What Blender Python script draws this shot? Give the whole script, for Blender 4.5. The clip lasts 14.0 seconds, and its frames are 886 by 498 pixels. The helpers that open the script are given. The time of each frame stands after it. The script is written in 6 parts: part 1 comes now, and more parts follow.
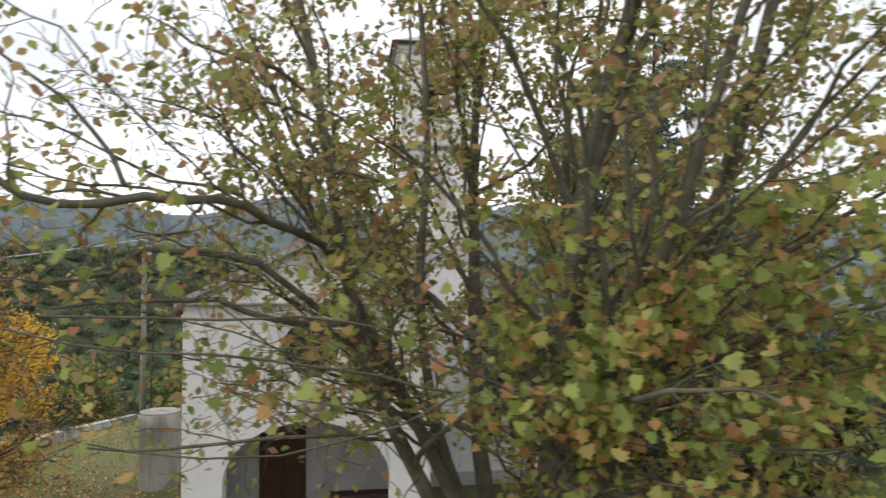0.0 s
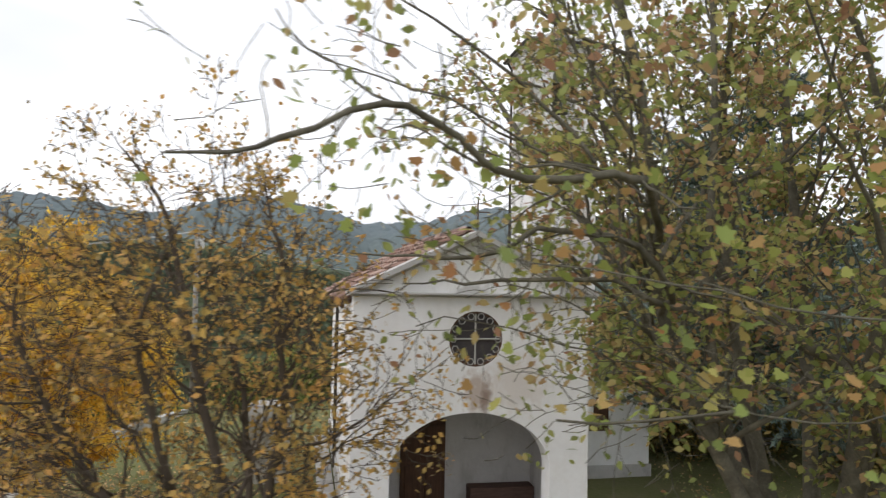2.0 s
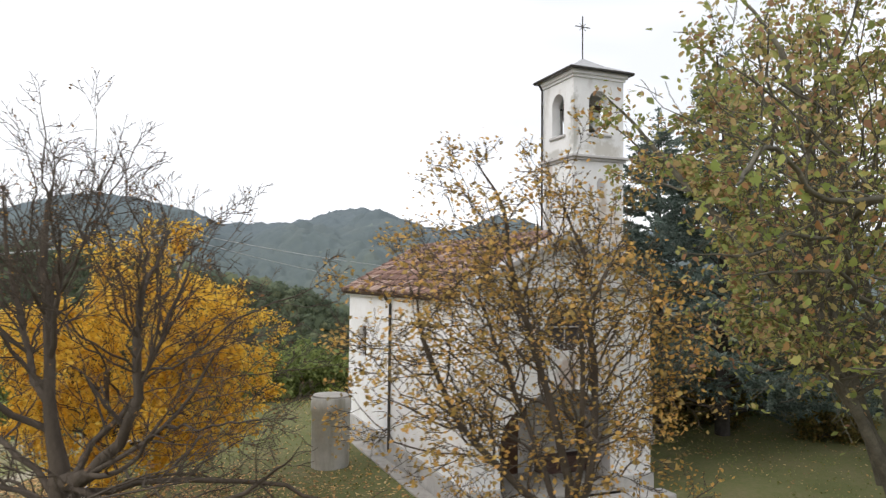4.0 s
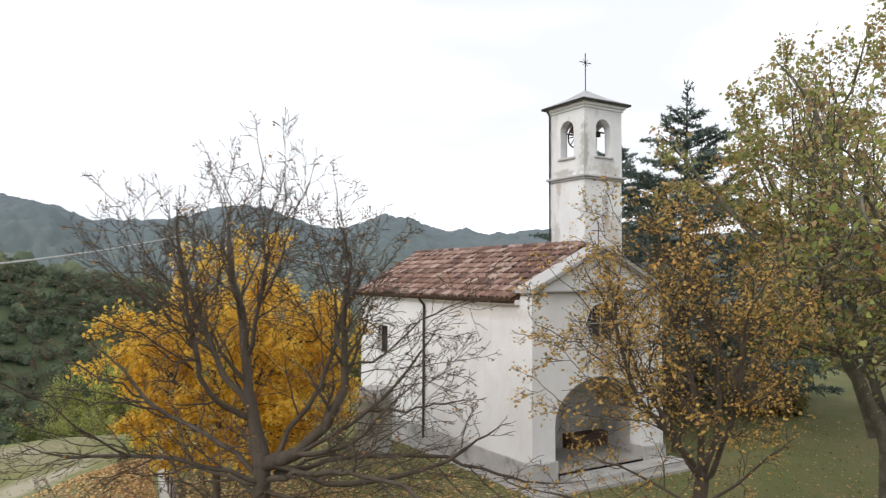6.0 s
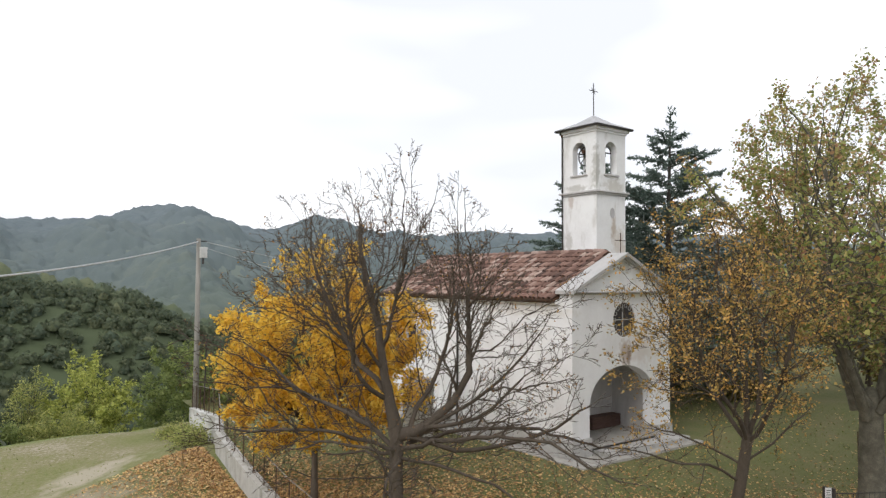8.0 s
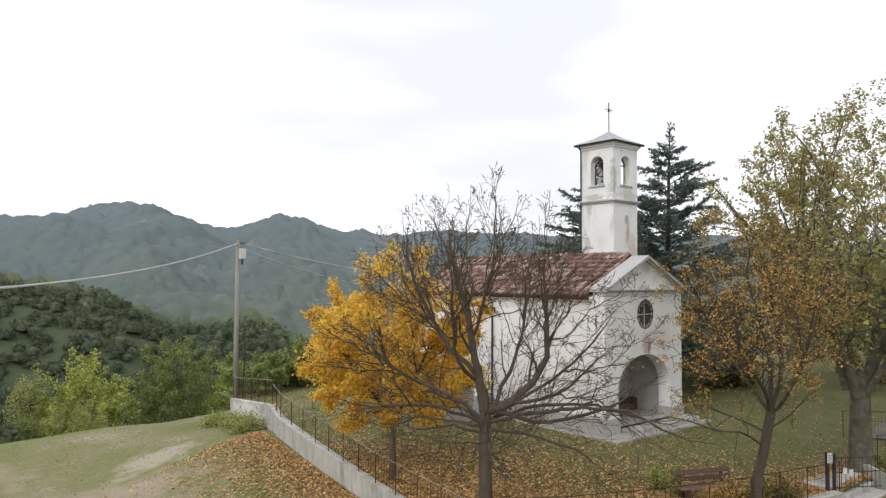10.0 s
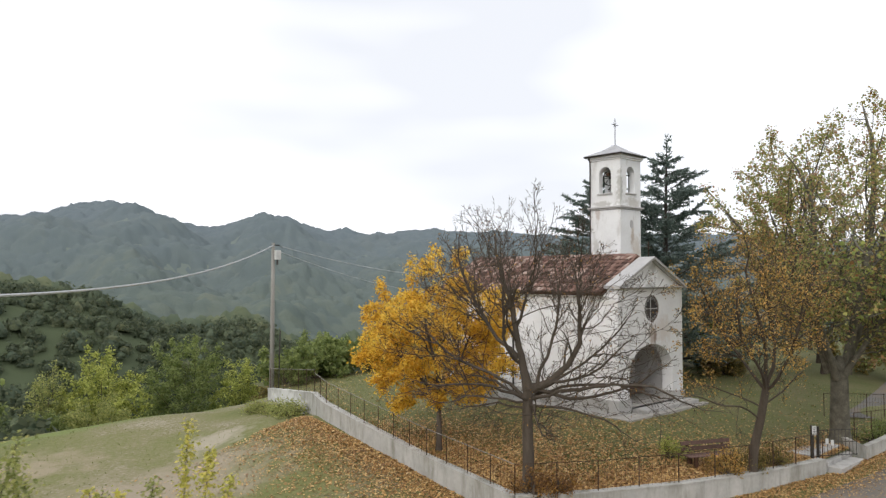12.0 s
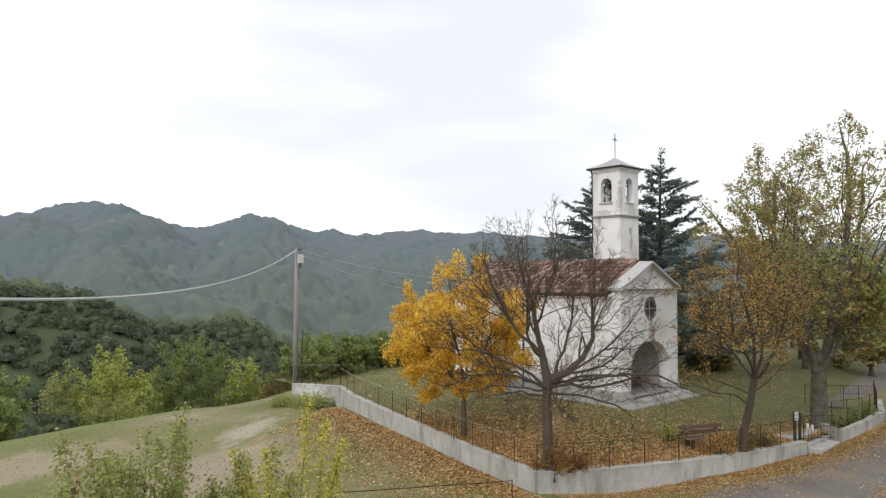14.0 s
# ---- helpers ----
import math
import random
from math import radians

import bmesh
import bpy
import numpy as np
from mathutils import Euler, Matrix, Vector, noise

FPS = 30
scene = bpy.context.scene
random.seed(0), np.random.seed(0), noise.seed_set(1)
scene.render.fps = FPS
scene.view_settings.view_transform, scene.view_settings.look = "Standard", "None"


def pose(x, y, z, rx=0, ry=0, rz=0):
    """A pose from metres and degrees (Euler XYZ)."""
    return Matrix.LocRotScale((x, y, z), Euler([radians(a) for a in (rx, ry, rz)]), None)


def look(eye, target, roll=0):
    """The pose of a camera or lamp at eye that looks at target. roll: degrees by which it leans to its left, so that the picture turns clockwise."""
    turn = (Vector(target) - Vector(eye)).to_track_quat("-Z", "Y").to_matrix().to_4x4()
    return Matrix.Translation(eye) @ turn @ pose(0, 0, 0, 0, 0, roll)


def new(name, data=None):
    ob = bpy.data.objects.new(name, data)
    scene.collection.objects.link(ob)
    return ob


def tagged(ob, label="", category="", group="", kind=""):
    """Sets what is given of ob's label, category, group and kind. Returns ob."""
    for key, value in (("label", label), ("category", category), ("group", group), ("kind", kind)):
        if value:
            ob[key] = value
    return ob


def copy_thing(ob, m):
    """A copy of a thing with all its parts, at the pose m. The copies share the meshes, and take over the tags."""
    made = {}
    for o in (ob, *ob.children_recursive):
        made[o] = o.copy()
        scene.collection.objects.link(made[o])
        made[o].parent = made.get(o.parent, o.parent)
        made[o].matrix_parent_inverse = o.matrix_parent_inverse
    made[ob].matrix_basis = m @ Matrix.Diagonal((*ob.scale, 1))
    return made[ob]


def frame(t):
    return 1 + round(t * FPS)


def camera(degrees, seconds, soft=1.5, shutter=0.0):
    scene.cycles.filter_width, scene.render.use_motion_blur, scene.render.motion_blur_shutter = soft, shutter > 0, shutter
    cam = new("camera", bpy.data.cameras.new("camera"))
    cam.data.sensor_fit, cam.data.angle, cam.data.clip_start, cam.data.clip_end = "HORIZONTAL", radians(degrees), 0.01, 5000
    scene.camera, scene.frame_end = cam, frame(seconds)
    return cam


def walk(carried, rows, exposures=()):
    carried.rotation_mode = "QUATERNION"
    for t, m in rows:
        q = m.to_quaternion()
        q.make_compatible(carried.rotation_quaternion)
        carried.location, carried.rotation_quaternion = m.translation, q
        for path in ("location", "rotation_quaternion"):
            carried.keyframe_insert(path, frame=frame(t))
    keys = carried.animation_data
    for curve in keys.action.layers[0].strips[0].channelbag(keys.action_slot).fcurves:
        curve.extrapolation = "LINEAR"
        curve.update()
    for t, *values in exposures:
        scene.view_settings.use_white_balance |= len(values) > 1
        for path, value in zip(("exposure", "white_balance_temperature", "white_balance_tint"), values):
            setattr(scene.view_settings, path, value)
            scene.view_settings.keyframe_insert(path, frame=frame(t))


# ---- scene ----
cam = camera(63.5, 14.0, soft=1.3, shutter=0.5)
# seconds, eye x y z, heading from +x, pitch, roll (degrees)
PATH = [
    (0, 3.433, -15.737, 6.088, 82.38, 1.90, -0.06),
    (0.5, 2.338, -15.398, 6.065, 81.95, 1.91, 0.47),
    (1, 1.238, -15.172, 6.007, 81.93, 1.89, 0.84),
    (1.5, 0.177, -15.087, 5.916, 81.37, 1.96, 1.04),
    (2, -0.998, -15.151, 5.816, 79.20, 2.19, 1.09),
    (2.5, -2.522, -15.317, 5.738, 76.34, 2.35, 1.00),
    (3, -4.284, -15.460, 5.695, 73.49, 2.34, 0.84),
    (3.5, -5.764, -15.526, 5.669, 70.49, 2.34, 0.67),
    (4, -7.035, -15.614, 5.655, 67.93, 2.39, 0.52),
    (4.5, -8.334, -15.698, 5.669, 65.47, 2.41, 0.40),
    (5, -9.733, -15.765, 5.710, 63.02, 2.38, 0.31),
    (5.5, -11.202, -15.812, 5.763, 60.65, 2.32, 0.26),
    (6, -12.661, -15.842, 5.813, 58.47, 2.29, 0.22),
    (6.5, -14.027, -15.871, 5.843, 56.60, 2.31, 0.21),
    (7, -15.264, -15.922, 5.851, 55.10, 2.37, 0.21),
    (7.5, -16.431, -16.034, 5.848, 53.89, 2.43, 0.23),
    (8, -17.608, -16.141, 5.846, 52.73, 2.44, 0.26),
    (8.5, -18.791, -16.214, 5.848, 51.64, 2.43, 0.28),
    (9, -19.971, -16.297, 5.849, 50.78, 2.41, 0.29),
    (9.5, -21.072, -16.392, 5.850, 50.08, 2.39, 0.29),
    (10, -22.088, -16.521, 5.853, 49.52, 2.37, 0.27),
    (10.5, -23.050, -16.709, 5.855, 49.04, 2.34, 0.24),
    (11, -24.004, -16.977, 5.858, 48.64, 2.31, 0.20),
    (11.5, -24.983, -17.329, 5.860, 48.30, 2.28, 0.16),
    (12, -25.989, -17.735, 5.865, 48.01, 2.26, 0.12),
    (12.5, -26.955, -18.117, 5.875, 47.77, 2.26, 0.09),
    (13, -27.830, -18.437, 5.891, 47.49, 2.30, 0.06),
    (13.5, -28.595, -18.705, 5.916, 47.16, 2.34, 0.07),
    (14, -29.266, -18.933, 5.950, 46.82, 2.34, 0.11),
]


def aim(x, y, z, heading, pitch, roll):
    a, p = radians(heading), radians(pitch)
    way = Vector((math.cos(a) * math.cos(p), math.sin(a) * math.cos(p), math.sin(p)))
    return look((x, y, z), Vector((x, y, z)) + way * 10, roll)


walk(cam, [(r[0], aim(*r[1:])) for r in PATH], [(0, 0.1), (4, 0.12), (9, 0.07), (14, 0.01)])

# ---------------------------------------------------------------- sky and light
world = bpy.data.worlds.new("overcast_sky")
scene.world = world
world.use_nodes = True
wt = world.node_tree
wt.nodes.clear()
w_out = wt.nodes.new("ShaderNodeOutputWorld")
w_bg = wt.nodes.new("ShaderNodeBackground")
w_sky = wt.nodes.new("ShaderNodeTexSky")
w_sky.sky_type = "NISHITA"
w_sky.sun_disc = False
w_sky.sun_elevation = radians(42)
w_sky.sun_rotation = radians(250)
w_sky.dust_density = 3.0
w_co = wt.nodes.new("ShaderNodeTexCoord")
w_map = wt.nodes.new("ShaderNodeMapping")
w_map.inputs["Scale"].default_value = (1.2, 1.2, 4.2)
w_noise = wt.nodes.new("ShaderNodeTexNoise")
w_noise.inputs["Scale"].default_value = 1.7
w_noise.inputs["Detail"].default_value = 2.5
w_noise.inputs["Roughness"].default_value = 0.45
w_ramp = wt.nodes.new("ShaderNodeValToRGB")
w_ramp.color_ramp.elements[0].position = 0.34
w_ramp.color_ramp.elements[0].color = (7.75, 7.95, 8.45, 1)
w_ramp.color_ramp.elements[1].position = 0.68
w_ramp.color_ramp.elements[1].color = (11.4, 11.4, 11.7, 1)
w_mix = wt.nodes.new("ShaderNodeMix")
w_mix.data_type = "RGBA"
w_mix.inputs[0].default_value = 0.93
wt.links.new(w_co.outputs["Generated"], w_map.inputs["Vector"])
wt.links.new(w_map.outputs["Vector"], w_noise.inputs["Vector"])
wt.links.new(w_noise.outputs["Fac"], w_ramp.inputs["Fac"])
wt.links.new(w_sky.outputs["Color"], w_mix.inputs[6])
wt.links.new(w_ramp.outputs["Color"], w_mix.inputs[7])
wt.links.new(w_mix.outputs[2], w_bg.inputs["Color"])
w_bg.inputs["Strength"].default_value = 0.12
wt.links.new(w_bg.outputs["Background"], w_out.inputs["Surface"])

sun = new("sun", bpy.data.lights.new("sun", "SUN"))
sun.data.energy = 1.15
sun.data.angle = radians(25)
sun.data.color = (1.0, 0.96, 0.9)
sun.matrix_world = look((-30, -4, 26), (0, 6, 0))

# ---------------------------------------------------------------- materials
def mat(name, ramp, scale=3.0, detail=6.0, rough=0.85, bump=0.3, bump_scale=40.0, bump_dist=0.01, metal=0.0,
        fine=0.25, fine_scale=None, stretch=(1, 1, 1), per="", per_amount=0.5, translucent=0.0):
    """Two scales of noise through a colour ramp, with relief. per: 'object' or 'island' adds a shift of its own for each piece."""
    m = bpy.data.materials.new(name)
    m.use_nodes = True
    nt = m.node_tree
    bsdf = nt.nodes["Principled BSDF"]
    co = nt.nodes.new("ShaderNodeTexCoord")
    mp = nt.nodes.new("ShaderNodeMapping")
    mp.inputs["Scale"].default_value = stretch
    geo = nt.nodes.new("ShaderNodeNewGeometry")
    nt.links.new(geo.outputs["Position"], mp.inputs["Vector"])
    n1 = nt.nodes.new("ShaderNodeTexNoise")
    n1.inputs["Scale"].default_value, n1.inputs["Detail"].default_value = scale, detail
    n1.inputs["Roughness"].default_value = 0.6
    n2 = nt.nodes.new("ShaderNodeTexNoise")
    n2.inputs["Scale"].default_value, n2.inputs["Detail"].default_value = fine_scale or scale * 9, 4.0
    for n in (n1, n2):
        nt.links.new(mp.outputs["Vector"], n.inputs["Vector"])
    mixv = nt.nodes.new("ShaderNodeMix")
    mixv.inputs[0].default_value = fine
    nt.links.new(n1.outputs["Fac"], mixv.inputs[2])
    nt.links.new(n2.outputs["Fac"], mixv.inputs[3])
    value = mixv.outputs[0]
    if per:
        if per == "object":
            src = nt.nodes.new("ShaderNodeObjectInfo").outputs["Random"]
        else:
            src = geo.outputs["Random Per Island"]
        mix2 = nt.nodes.new("ShaderNodeMix")
        mix2.inputs[0].default_value = per_amount
        nt.links.new(value, mix2.inputs[2])
        nt.links.new(src, mix2.inputs[3])
        value = mix2.outputs[0]
    cr = nt.nodes.new("ShaderNodeValToRGB")
    el = cr.color_ramp.elements
    while len(el) < len(ramp):
        el.new(0.5)
    for e, (p, c) in zip(el, ramp):
        e.position, e.color = p, (*c, 1)
    nt.links.new(value, cr.inputs["Fac"])
    nt.links.new(cr.outputs["Color"], bsdf.inputs["Base Color"])
    bsdf.inputs["Roughness"].default_value = rough
    bsdf.inputs["Metallic"].default_value = metal
    bsdf.inputs["Specular IOR Level"].default_value = 0.3
    if bump:
        nb = nt.nodes.new("ShaderNodeTexNoise")
        nb.inputs["Scale"].default_value, nb.inputs["Detail"].default_value = bump_scale, 5.0
        nt.links.new(mp.outputs["Vector"], nb.inputs["Vector"])
        bp = nt.nodes.new("ShaderNodeBump")
        bp.inputs["Strength"].default_value, bp.inputs["Distance"].default_value = bump, bump_dist
        nt.links.new(nb.outputs["Fac"], bp.inputs["Height"])
        nt.links.new(bp.outputs["Normal"], bsdf.inputs["Normal"])
    if translucent:
        tr = nt.nodes.new("ShaderNodeBsdfTranslucent")
        nt.links.new(cr.outputs["Color"], tr.inputs["Color"])
        mx = nt.nodes.new("ShaderNodeMixShader")
        mx.inputs[0].default_value = translucent
        nt.links.new(bsdf.outputs[0], mx.inputs[1])
        nt.links.new(tr.outputs[0], mx.inputs[2])
        nt.links.new(mx.outputs[0], nt.nodes["Material Output"].inputs["Surface"])
    return m


def streaks(m, colour, scale=(5, 5, 0.5), lo=0.56, hi=0.72, amount=0.6):
    """Adds stains that run down the surface over the base colour of m."""
    nt = m.node_tree
    bsdf = nt.nodes["Principled BSDF"]
    old = bsdf.inputs["Base Color"].links[0].from_socket
    geo = nt.nodes.new("ShaderNodeNewGeometry")
    mp = nt.nodes.new("ShaderNodeMapping")
    mp.inputs["Scale"].default_value = scale
    n = nt.nodes.new("ShaderNodeTexNoise")
    n.inputs["Scale"].default_value, n.inputs["Detail"].default_value, n.inputs["Roughness"].default_value = 1.0, 6.0, 0.65
    nt.links.new(geo.outputs["Position"], mp.inputs["Vector"])
    nt.links.new(mp.outputs["Vector"], n.inputs["Vector"])
    rg = nt.nodes.new("ShaderNodeMapRange")
    rg.inputs["From Min"].default_value, rg.inputs["From Max"].default_value = lo, hi
    rg.inputs["To Max"].default_value = amount
    nt.links.new(n.outputs["Fac"], rg.inputs["Value"])
    mx = nt.nodes.new("ShaderNodeMix")
    mx.data_type = "RGBA"
    mx.inputs[7].default_value = (*colour, 1)
    nt.links.new(rg.outputs["Result"], mx.inputs[0])
    nt.links.new(old, mx.inputs[6])
    nt.links.new(mx.outputs[2], bsdf.inputs["Base Color"])
    return m


plaster = streaks(mat("white_plaster", [(0.3, (0.72, 0.71, 0.71)), (0.6, (0.82, 0.82, 0.83))], scale=0.9, rough=0.9, bump=0.25, bump_scale=18),
                  (0.55, 0.52, 0.48), (1.6, 1.6, 0.35), 0.58, 0.78, 0.4)
plaster_old = streaks(mat("weathered_plaster", [(0.3, (0.74, 0.735, 0.73)), (0.6, (0.83, 0.83, 0.83))], scale=1.3, rough=0.92, bump=0.3, bump_scale=20),
                      (0.36, 0.32, 0.27), (2.6, 2.6, 0.7), 0.55, 0.78, 0.5)
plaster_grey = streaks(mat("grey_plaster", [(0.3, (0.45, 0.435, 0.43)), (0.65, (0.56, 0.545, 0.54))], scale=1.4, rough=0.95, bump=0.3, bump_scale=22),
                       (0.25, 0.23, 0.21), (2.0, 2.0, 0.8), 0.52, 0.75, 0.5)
plinth_mat = streaks(mat("plinth_cement", [(0.3, (0.38, 0.37, 0.355)), (0.65, (0.5, 0.49, 0.475))], scale=1.8, rough=0.95, bump=0.5, bump_scale=26),
                     (0.12, 0.115, 0.09), (1.5, 1.5, 1.5), 0.52, 0.72, 0.6)
slab_mat = mat("stone_slab", [(0.3, (0.3, 0.285, 0.26)), (0.7, (0.47, 0.45, 0.42))], scale=2.2, rough=0.9, bump=0.5, bump_scale=30)
coping_mat = streaks(mat("coping_stone", [(0.3, (0.38, 0.37, 0.365)), (0.7, (0.5, 0.49, 0.48))], scale=2.0, rough=0.85, bump=0.4, bump_scale=30),
                     (0.25, 0.25, 0.22), (2, 2, 2), 0.55, 0.75, 0.5)
concrete = streaks(mat("concrete", [(0.28, (0.34, 0.335, 0.31)), (0.7, (0.53, 0.52, 0.49))], scale=1.1, rough=0.95, bump=0.5, bump_scale=28),
                   (0.17, 0.165, 0.12), (1.8, 1.8, 0.45), 0.46, 0.68, 0.7)
pole_mat = streaks(mat("grey_pole", [(0.3, (0.2, 0.19, 0.175)), (0.7, (0.32, 0.31, 0.28))], scale=3.0, rough=0.9, bump=0.4, stretch=(1, 1, 0.15)),
                   (0.1, 0.09, 0.07), (6, 6, 0.5), 0.5, 0.75, 0.5)
tile_mat = mat("terracotta_tile", [(0.1, (0.085, 0.058, 0.05)), (0.36, (0.2, 0.118, 0.095)), (0.62, (0.3, 0.19, 0.155)), (0.9, (0.46, 0.36, 0.31))],
               scale=5.0, rough=0.9, bump=0.4, bump_scale=60, per="object", per_amount=0.8)
tile_far = mat("terracotta_rows", [(0.1, (0.085, 0.058, 0.05)), (0.36, (0.2, 0.118, 0.095)), (0.62, (0.3, 0.19, 0.155)), (0.9, (0.46, 0.36, 0.31))],
               scale=5.0, rough=0.9, bump=0.4, bump_scale=60, per="island", per_amount=0.8)
dark_metal = mat("dark_metal", [(0.3, (0.035, 0.033, 0.032)), (0.7, (0.07, 0.062, 0.055))], scale=6, rough=0.55, metal=0.3, bump=0.15)
rusty = mat("rusty_iron", [(0.3, (0.05, 0.035, 0.027)), (0.7, (0.12, 0.07, 0.045))], scale=8, rough=0.85, metal=0.2, bump=0.3)
galvanised = mat("weathered_galvanised_iron", [(0.3, (0.24, 0.225, 0.2)), (0.7, (0.42, 0.4, 0.37))], scale=7, rough=0.65, metal=0.2, bump=0.2)
lead_mat = mat("lead_sheet", [(0.3, (0.3, 0.3, 0.31)), (0.7, (0.46, 0.46, 0.47))], scale=2.5, rough=0.6, metal=0.1, bump=0.2)
bronze = mat("bell_bronze", [(0.3, (0.05, 0.055, 0.045)), (0.7, (0.13, 0.12, 0.08))], scale=7, rough=0.5, metal=0.7, bump=0.1)
white_tin = mat("pale_enamel_box", [(0.3, (0.5, 0.5, 0.49)), (0.7, (0.66, 0.66, 0.65))], scale=5, rough=0.5, bump=0.05)
cable_mat = mat("pale_cable", [(0.3, (0.4, 0.41, 0.42)), (0.7, (0.55, 0.56, 0.57))], scale=8, rough=0.6, bump=0.1)
door_wood = mat("dark_brown_wood", [(0.3, (0.05, 0.026, 0.016)), (0.7, (0.11, 0.055, 0.032))], scale=4, rough=0.7, bump=0.3, stretch=(6, 6, 0.6))
bench_wood = mat("worn_bench_wood", [(0.3, (0.085, 0.05, 0.04)), (0.7, (0.19, 0.12, 0.1))], scale=4, rough=0.85, bump=0.4, stretch=(0.7, 5, 5), per="object", per_amount=0.3)
glass_dark = mat("dusty_window_glass", [(0.3, (0.05, 0.045, 0.05)), (0.7, (0.09, 0.08, 0.085))], scale=2, rough=0.15, bump=0.0)
board_white = mat("weathered_board", [(0.3, (0.55, 0.55, 0.53)), (0.7, (0.7, 0.7, 0.69))], scale=6, rough=0.6, bump=0.1)
asphalt = streaks(mat("worn_asphalt", [(0.3, (0.115, 0.11, 0.1)), (0.7, (0.21, 0.195, 0.175))], scale=0.5, rough=0.92, bump=0.6, bump_scale=50, fine=0.35, fine_scale=18),
                  (0.26, 0.19, 0.12), (0.55, 0.55, 0.55), 0.48, 0.66, 0.6)

bark_grey = mat("grey_bark", [(0.25, (0.048, 0.038, 0.03)), (0.7, (0.118, 0.094, 0.072))], scale=5, rough=0.95, bump=0.9, bump_scale=16, bump_dist=0.03, stretch=(1, 1, 0.3))
bark_plane = mat("mottled_plane_bark", [(0.3, (0.06, 0.055, 0.042)), (0.5, (0.115, 0.105, 0.08)), (0.72, (0.22, 0.2, 0.15))], scale=3.5, rough=0.9, bump=0.5, bump_scale=12, bump_dist=0.02)
bark_cedar = mat("cedar_bark", [(0.3, (0.04, 0.035, 0.03)), (0.7, (0.09, 0.08, 0.07))], scale=5, rough=0.95, bump=0.8, bump_scale=14, bump_dist=0.03)


def leaf_mat(name, ramp, translucent=0.35, amount=0.85, scale=1.2):
    return mat(name, ramp, scale=scale, rough=0.6, bump=0, per="island", per_amount=amount, translucent=translucent)


leaf_brown = leaf_mat("withered_brown_leaf", [(0.1, (0.12, 0.06, 0.03)), (0.5, (0.25, 0.13, 0.05)), (0.9, (0.42, 0.24, 0.06))])
leaf_yellow = leaf_mat("golden_yellow_leaf", [(0.08, (0.5, 0.29, 0.05)), (0.35, (0.76, 0.49, 0.07)), (0.7, (0.9, 0.63, 0.09)), (0.95, (0.86, 0.68, 0.15))], 0.5)
leaf_orange = leaf_mat("olive_and_orange_leaf", [(0.08, (0.24, 0.17, 0.07)), (0.35, (0.38, 0.27, 0.085)), (0.6, (0.54, 0.34, 0.09)), (0.8, (0.6, 0.33, 0.1)), (0.95, (0.66, 0.48, 0.13))])
leaf_plane = leaf_mat("turning_plane_leaf", [(0.1, (0.2, 0.23, 0.075)), (0.36, (0.32, 0.36, 0.11)), (0.5, (0.44, 0.42, 0.15)), (0.64, (0.5, 0.39, 0.17)), (0.8, (0.42, 0.27, 0.14)), (0.96, (0.34, 0.17, 0.11))], 0.5)
leaf_plane_low = leaf_mat("green_plane_leaf", [(0.1, (0.18, 0.225, 0.07)), (0.36, (0.3, 0.37, 0.1)), (0.55, (0.43, 0.46, 0.13)), (0.7, (0.5, 0.41, 0.15)), (0.85, (0.47, 0.27, 0.11)), (0.97, (0.38, 0.16, 0.09))], 0.5)
leaf_sapling = leaf_mat("sapling_leaf", [(0.1, (0.2, 0.23, 0.075)), (0.5, (0.34, 0.37, 0.12)), (0.95, (0.52, 0.5, 0.18))], 0.5)
leaf_green = leaf_mat("fresh_green_leaf", [(0.1, (0.21, 0.24, 0.06)), (0.5, (0.39, 0.43, 0.11)), (0.95, (0.6, 0.6, 0.17))], 0.5)
leaf_lime = leaf_mat("yellow_green_leaf", [(0.1, (0.3, 0.31, 0.07)), (0.5, (0.55, 0.52, 0.12)), (0.95, (0.76, 0.66, 0.2))], 0.5)
leaf_hedge = leaf_mat("hedge_leaf", [(0.1, (0.13, 0.175, 0.06)), (0.5, (0.23, 0.28, 0.09)), (0.95, (0.34, 0.38, 0.13))], 0.5)
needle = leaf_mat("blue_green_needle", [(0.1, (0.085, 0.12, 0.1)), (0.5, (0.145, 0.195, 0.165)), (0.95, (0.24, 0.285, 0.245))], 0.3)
litter = leaf_mat("fallen_leaf", [(0.1, (0.22, 0.12, 0.055)), (0.4, (0.41, 0.235, 0.092)), (0.7, (0.58, 0.37, 0.14)), (0.95, (0.68, 0.51, 0.26))], 0.1)
grass_blade = leaf_mat("grass_blade", [(0.1, (0.15, 0.17, 0.045)), (0.5, (0.21, 0.23, 0.07)), (0.95, (0.3, 0.29, 0.12))], 0.3)
leaf_slope = leaf_mat("slope_tree_leaf", [(0.1, (0.09, 0.125, 0.06)), (0.5, (0.13, 0.17, 0.08)), (0.95, (0.2, 0.23, 0.1))])
# sprays of the near wood; a little haze is already in these leaf colours
leaf_wood = leaf_mat("mixed_wood_leaf", [(0.1, (0.07, 0.092, 0.062)), (0.5, (0.11, 0.136, 0.082)), (0.8, (0.15, 0.17, 0.095)), (0.97, (0.22, 0.21, 0.11))], 0.5, 0.6, 0.05)
leaf_dull = leaf_mat("dull_olive_leaf", [(0.1, (0.099, 0.088, 0.033)), (0.5, (0.187, 0.165, 0.0495)), (0.95, (0.33, 0.22, 0.066))])


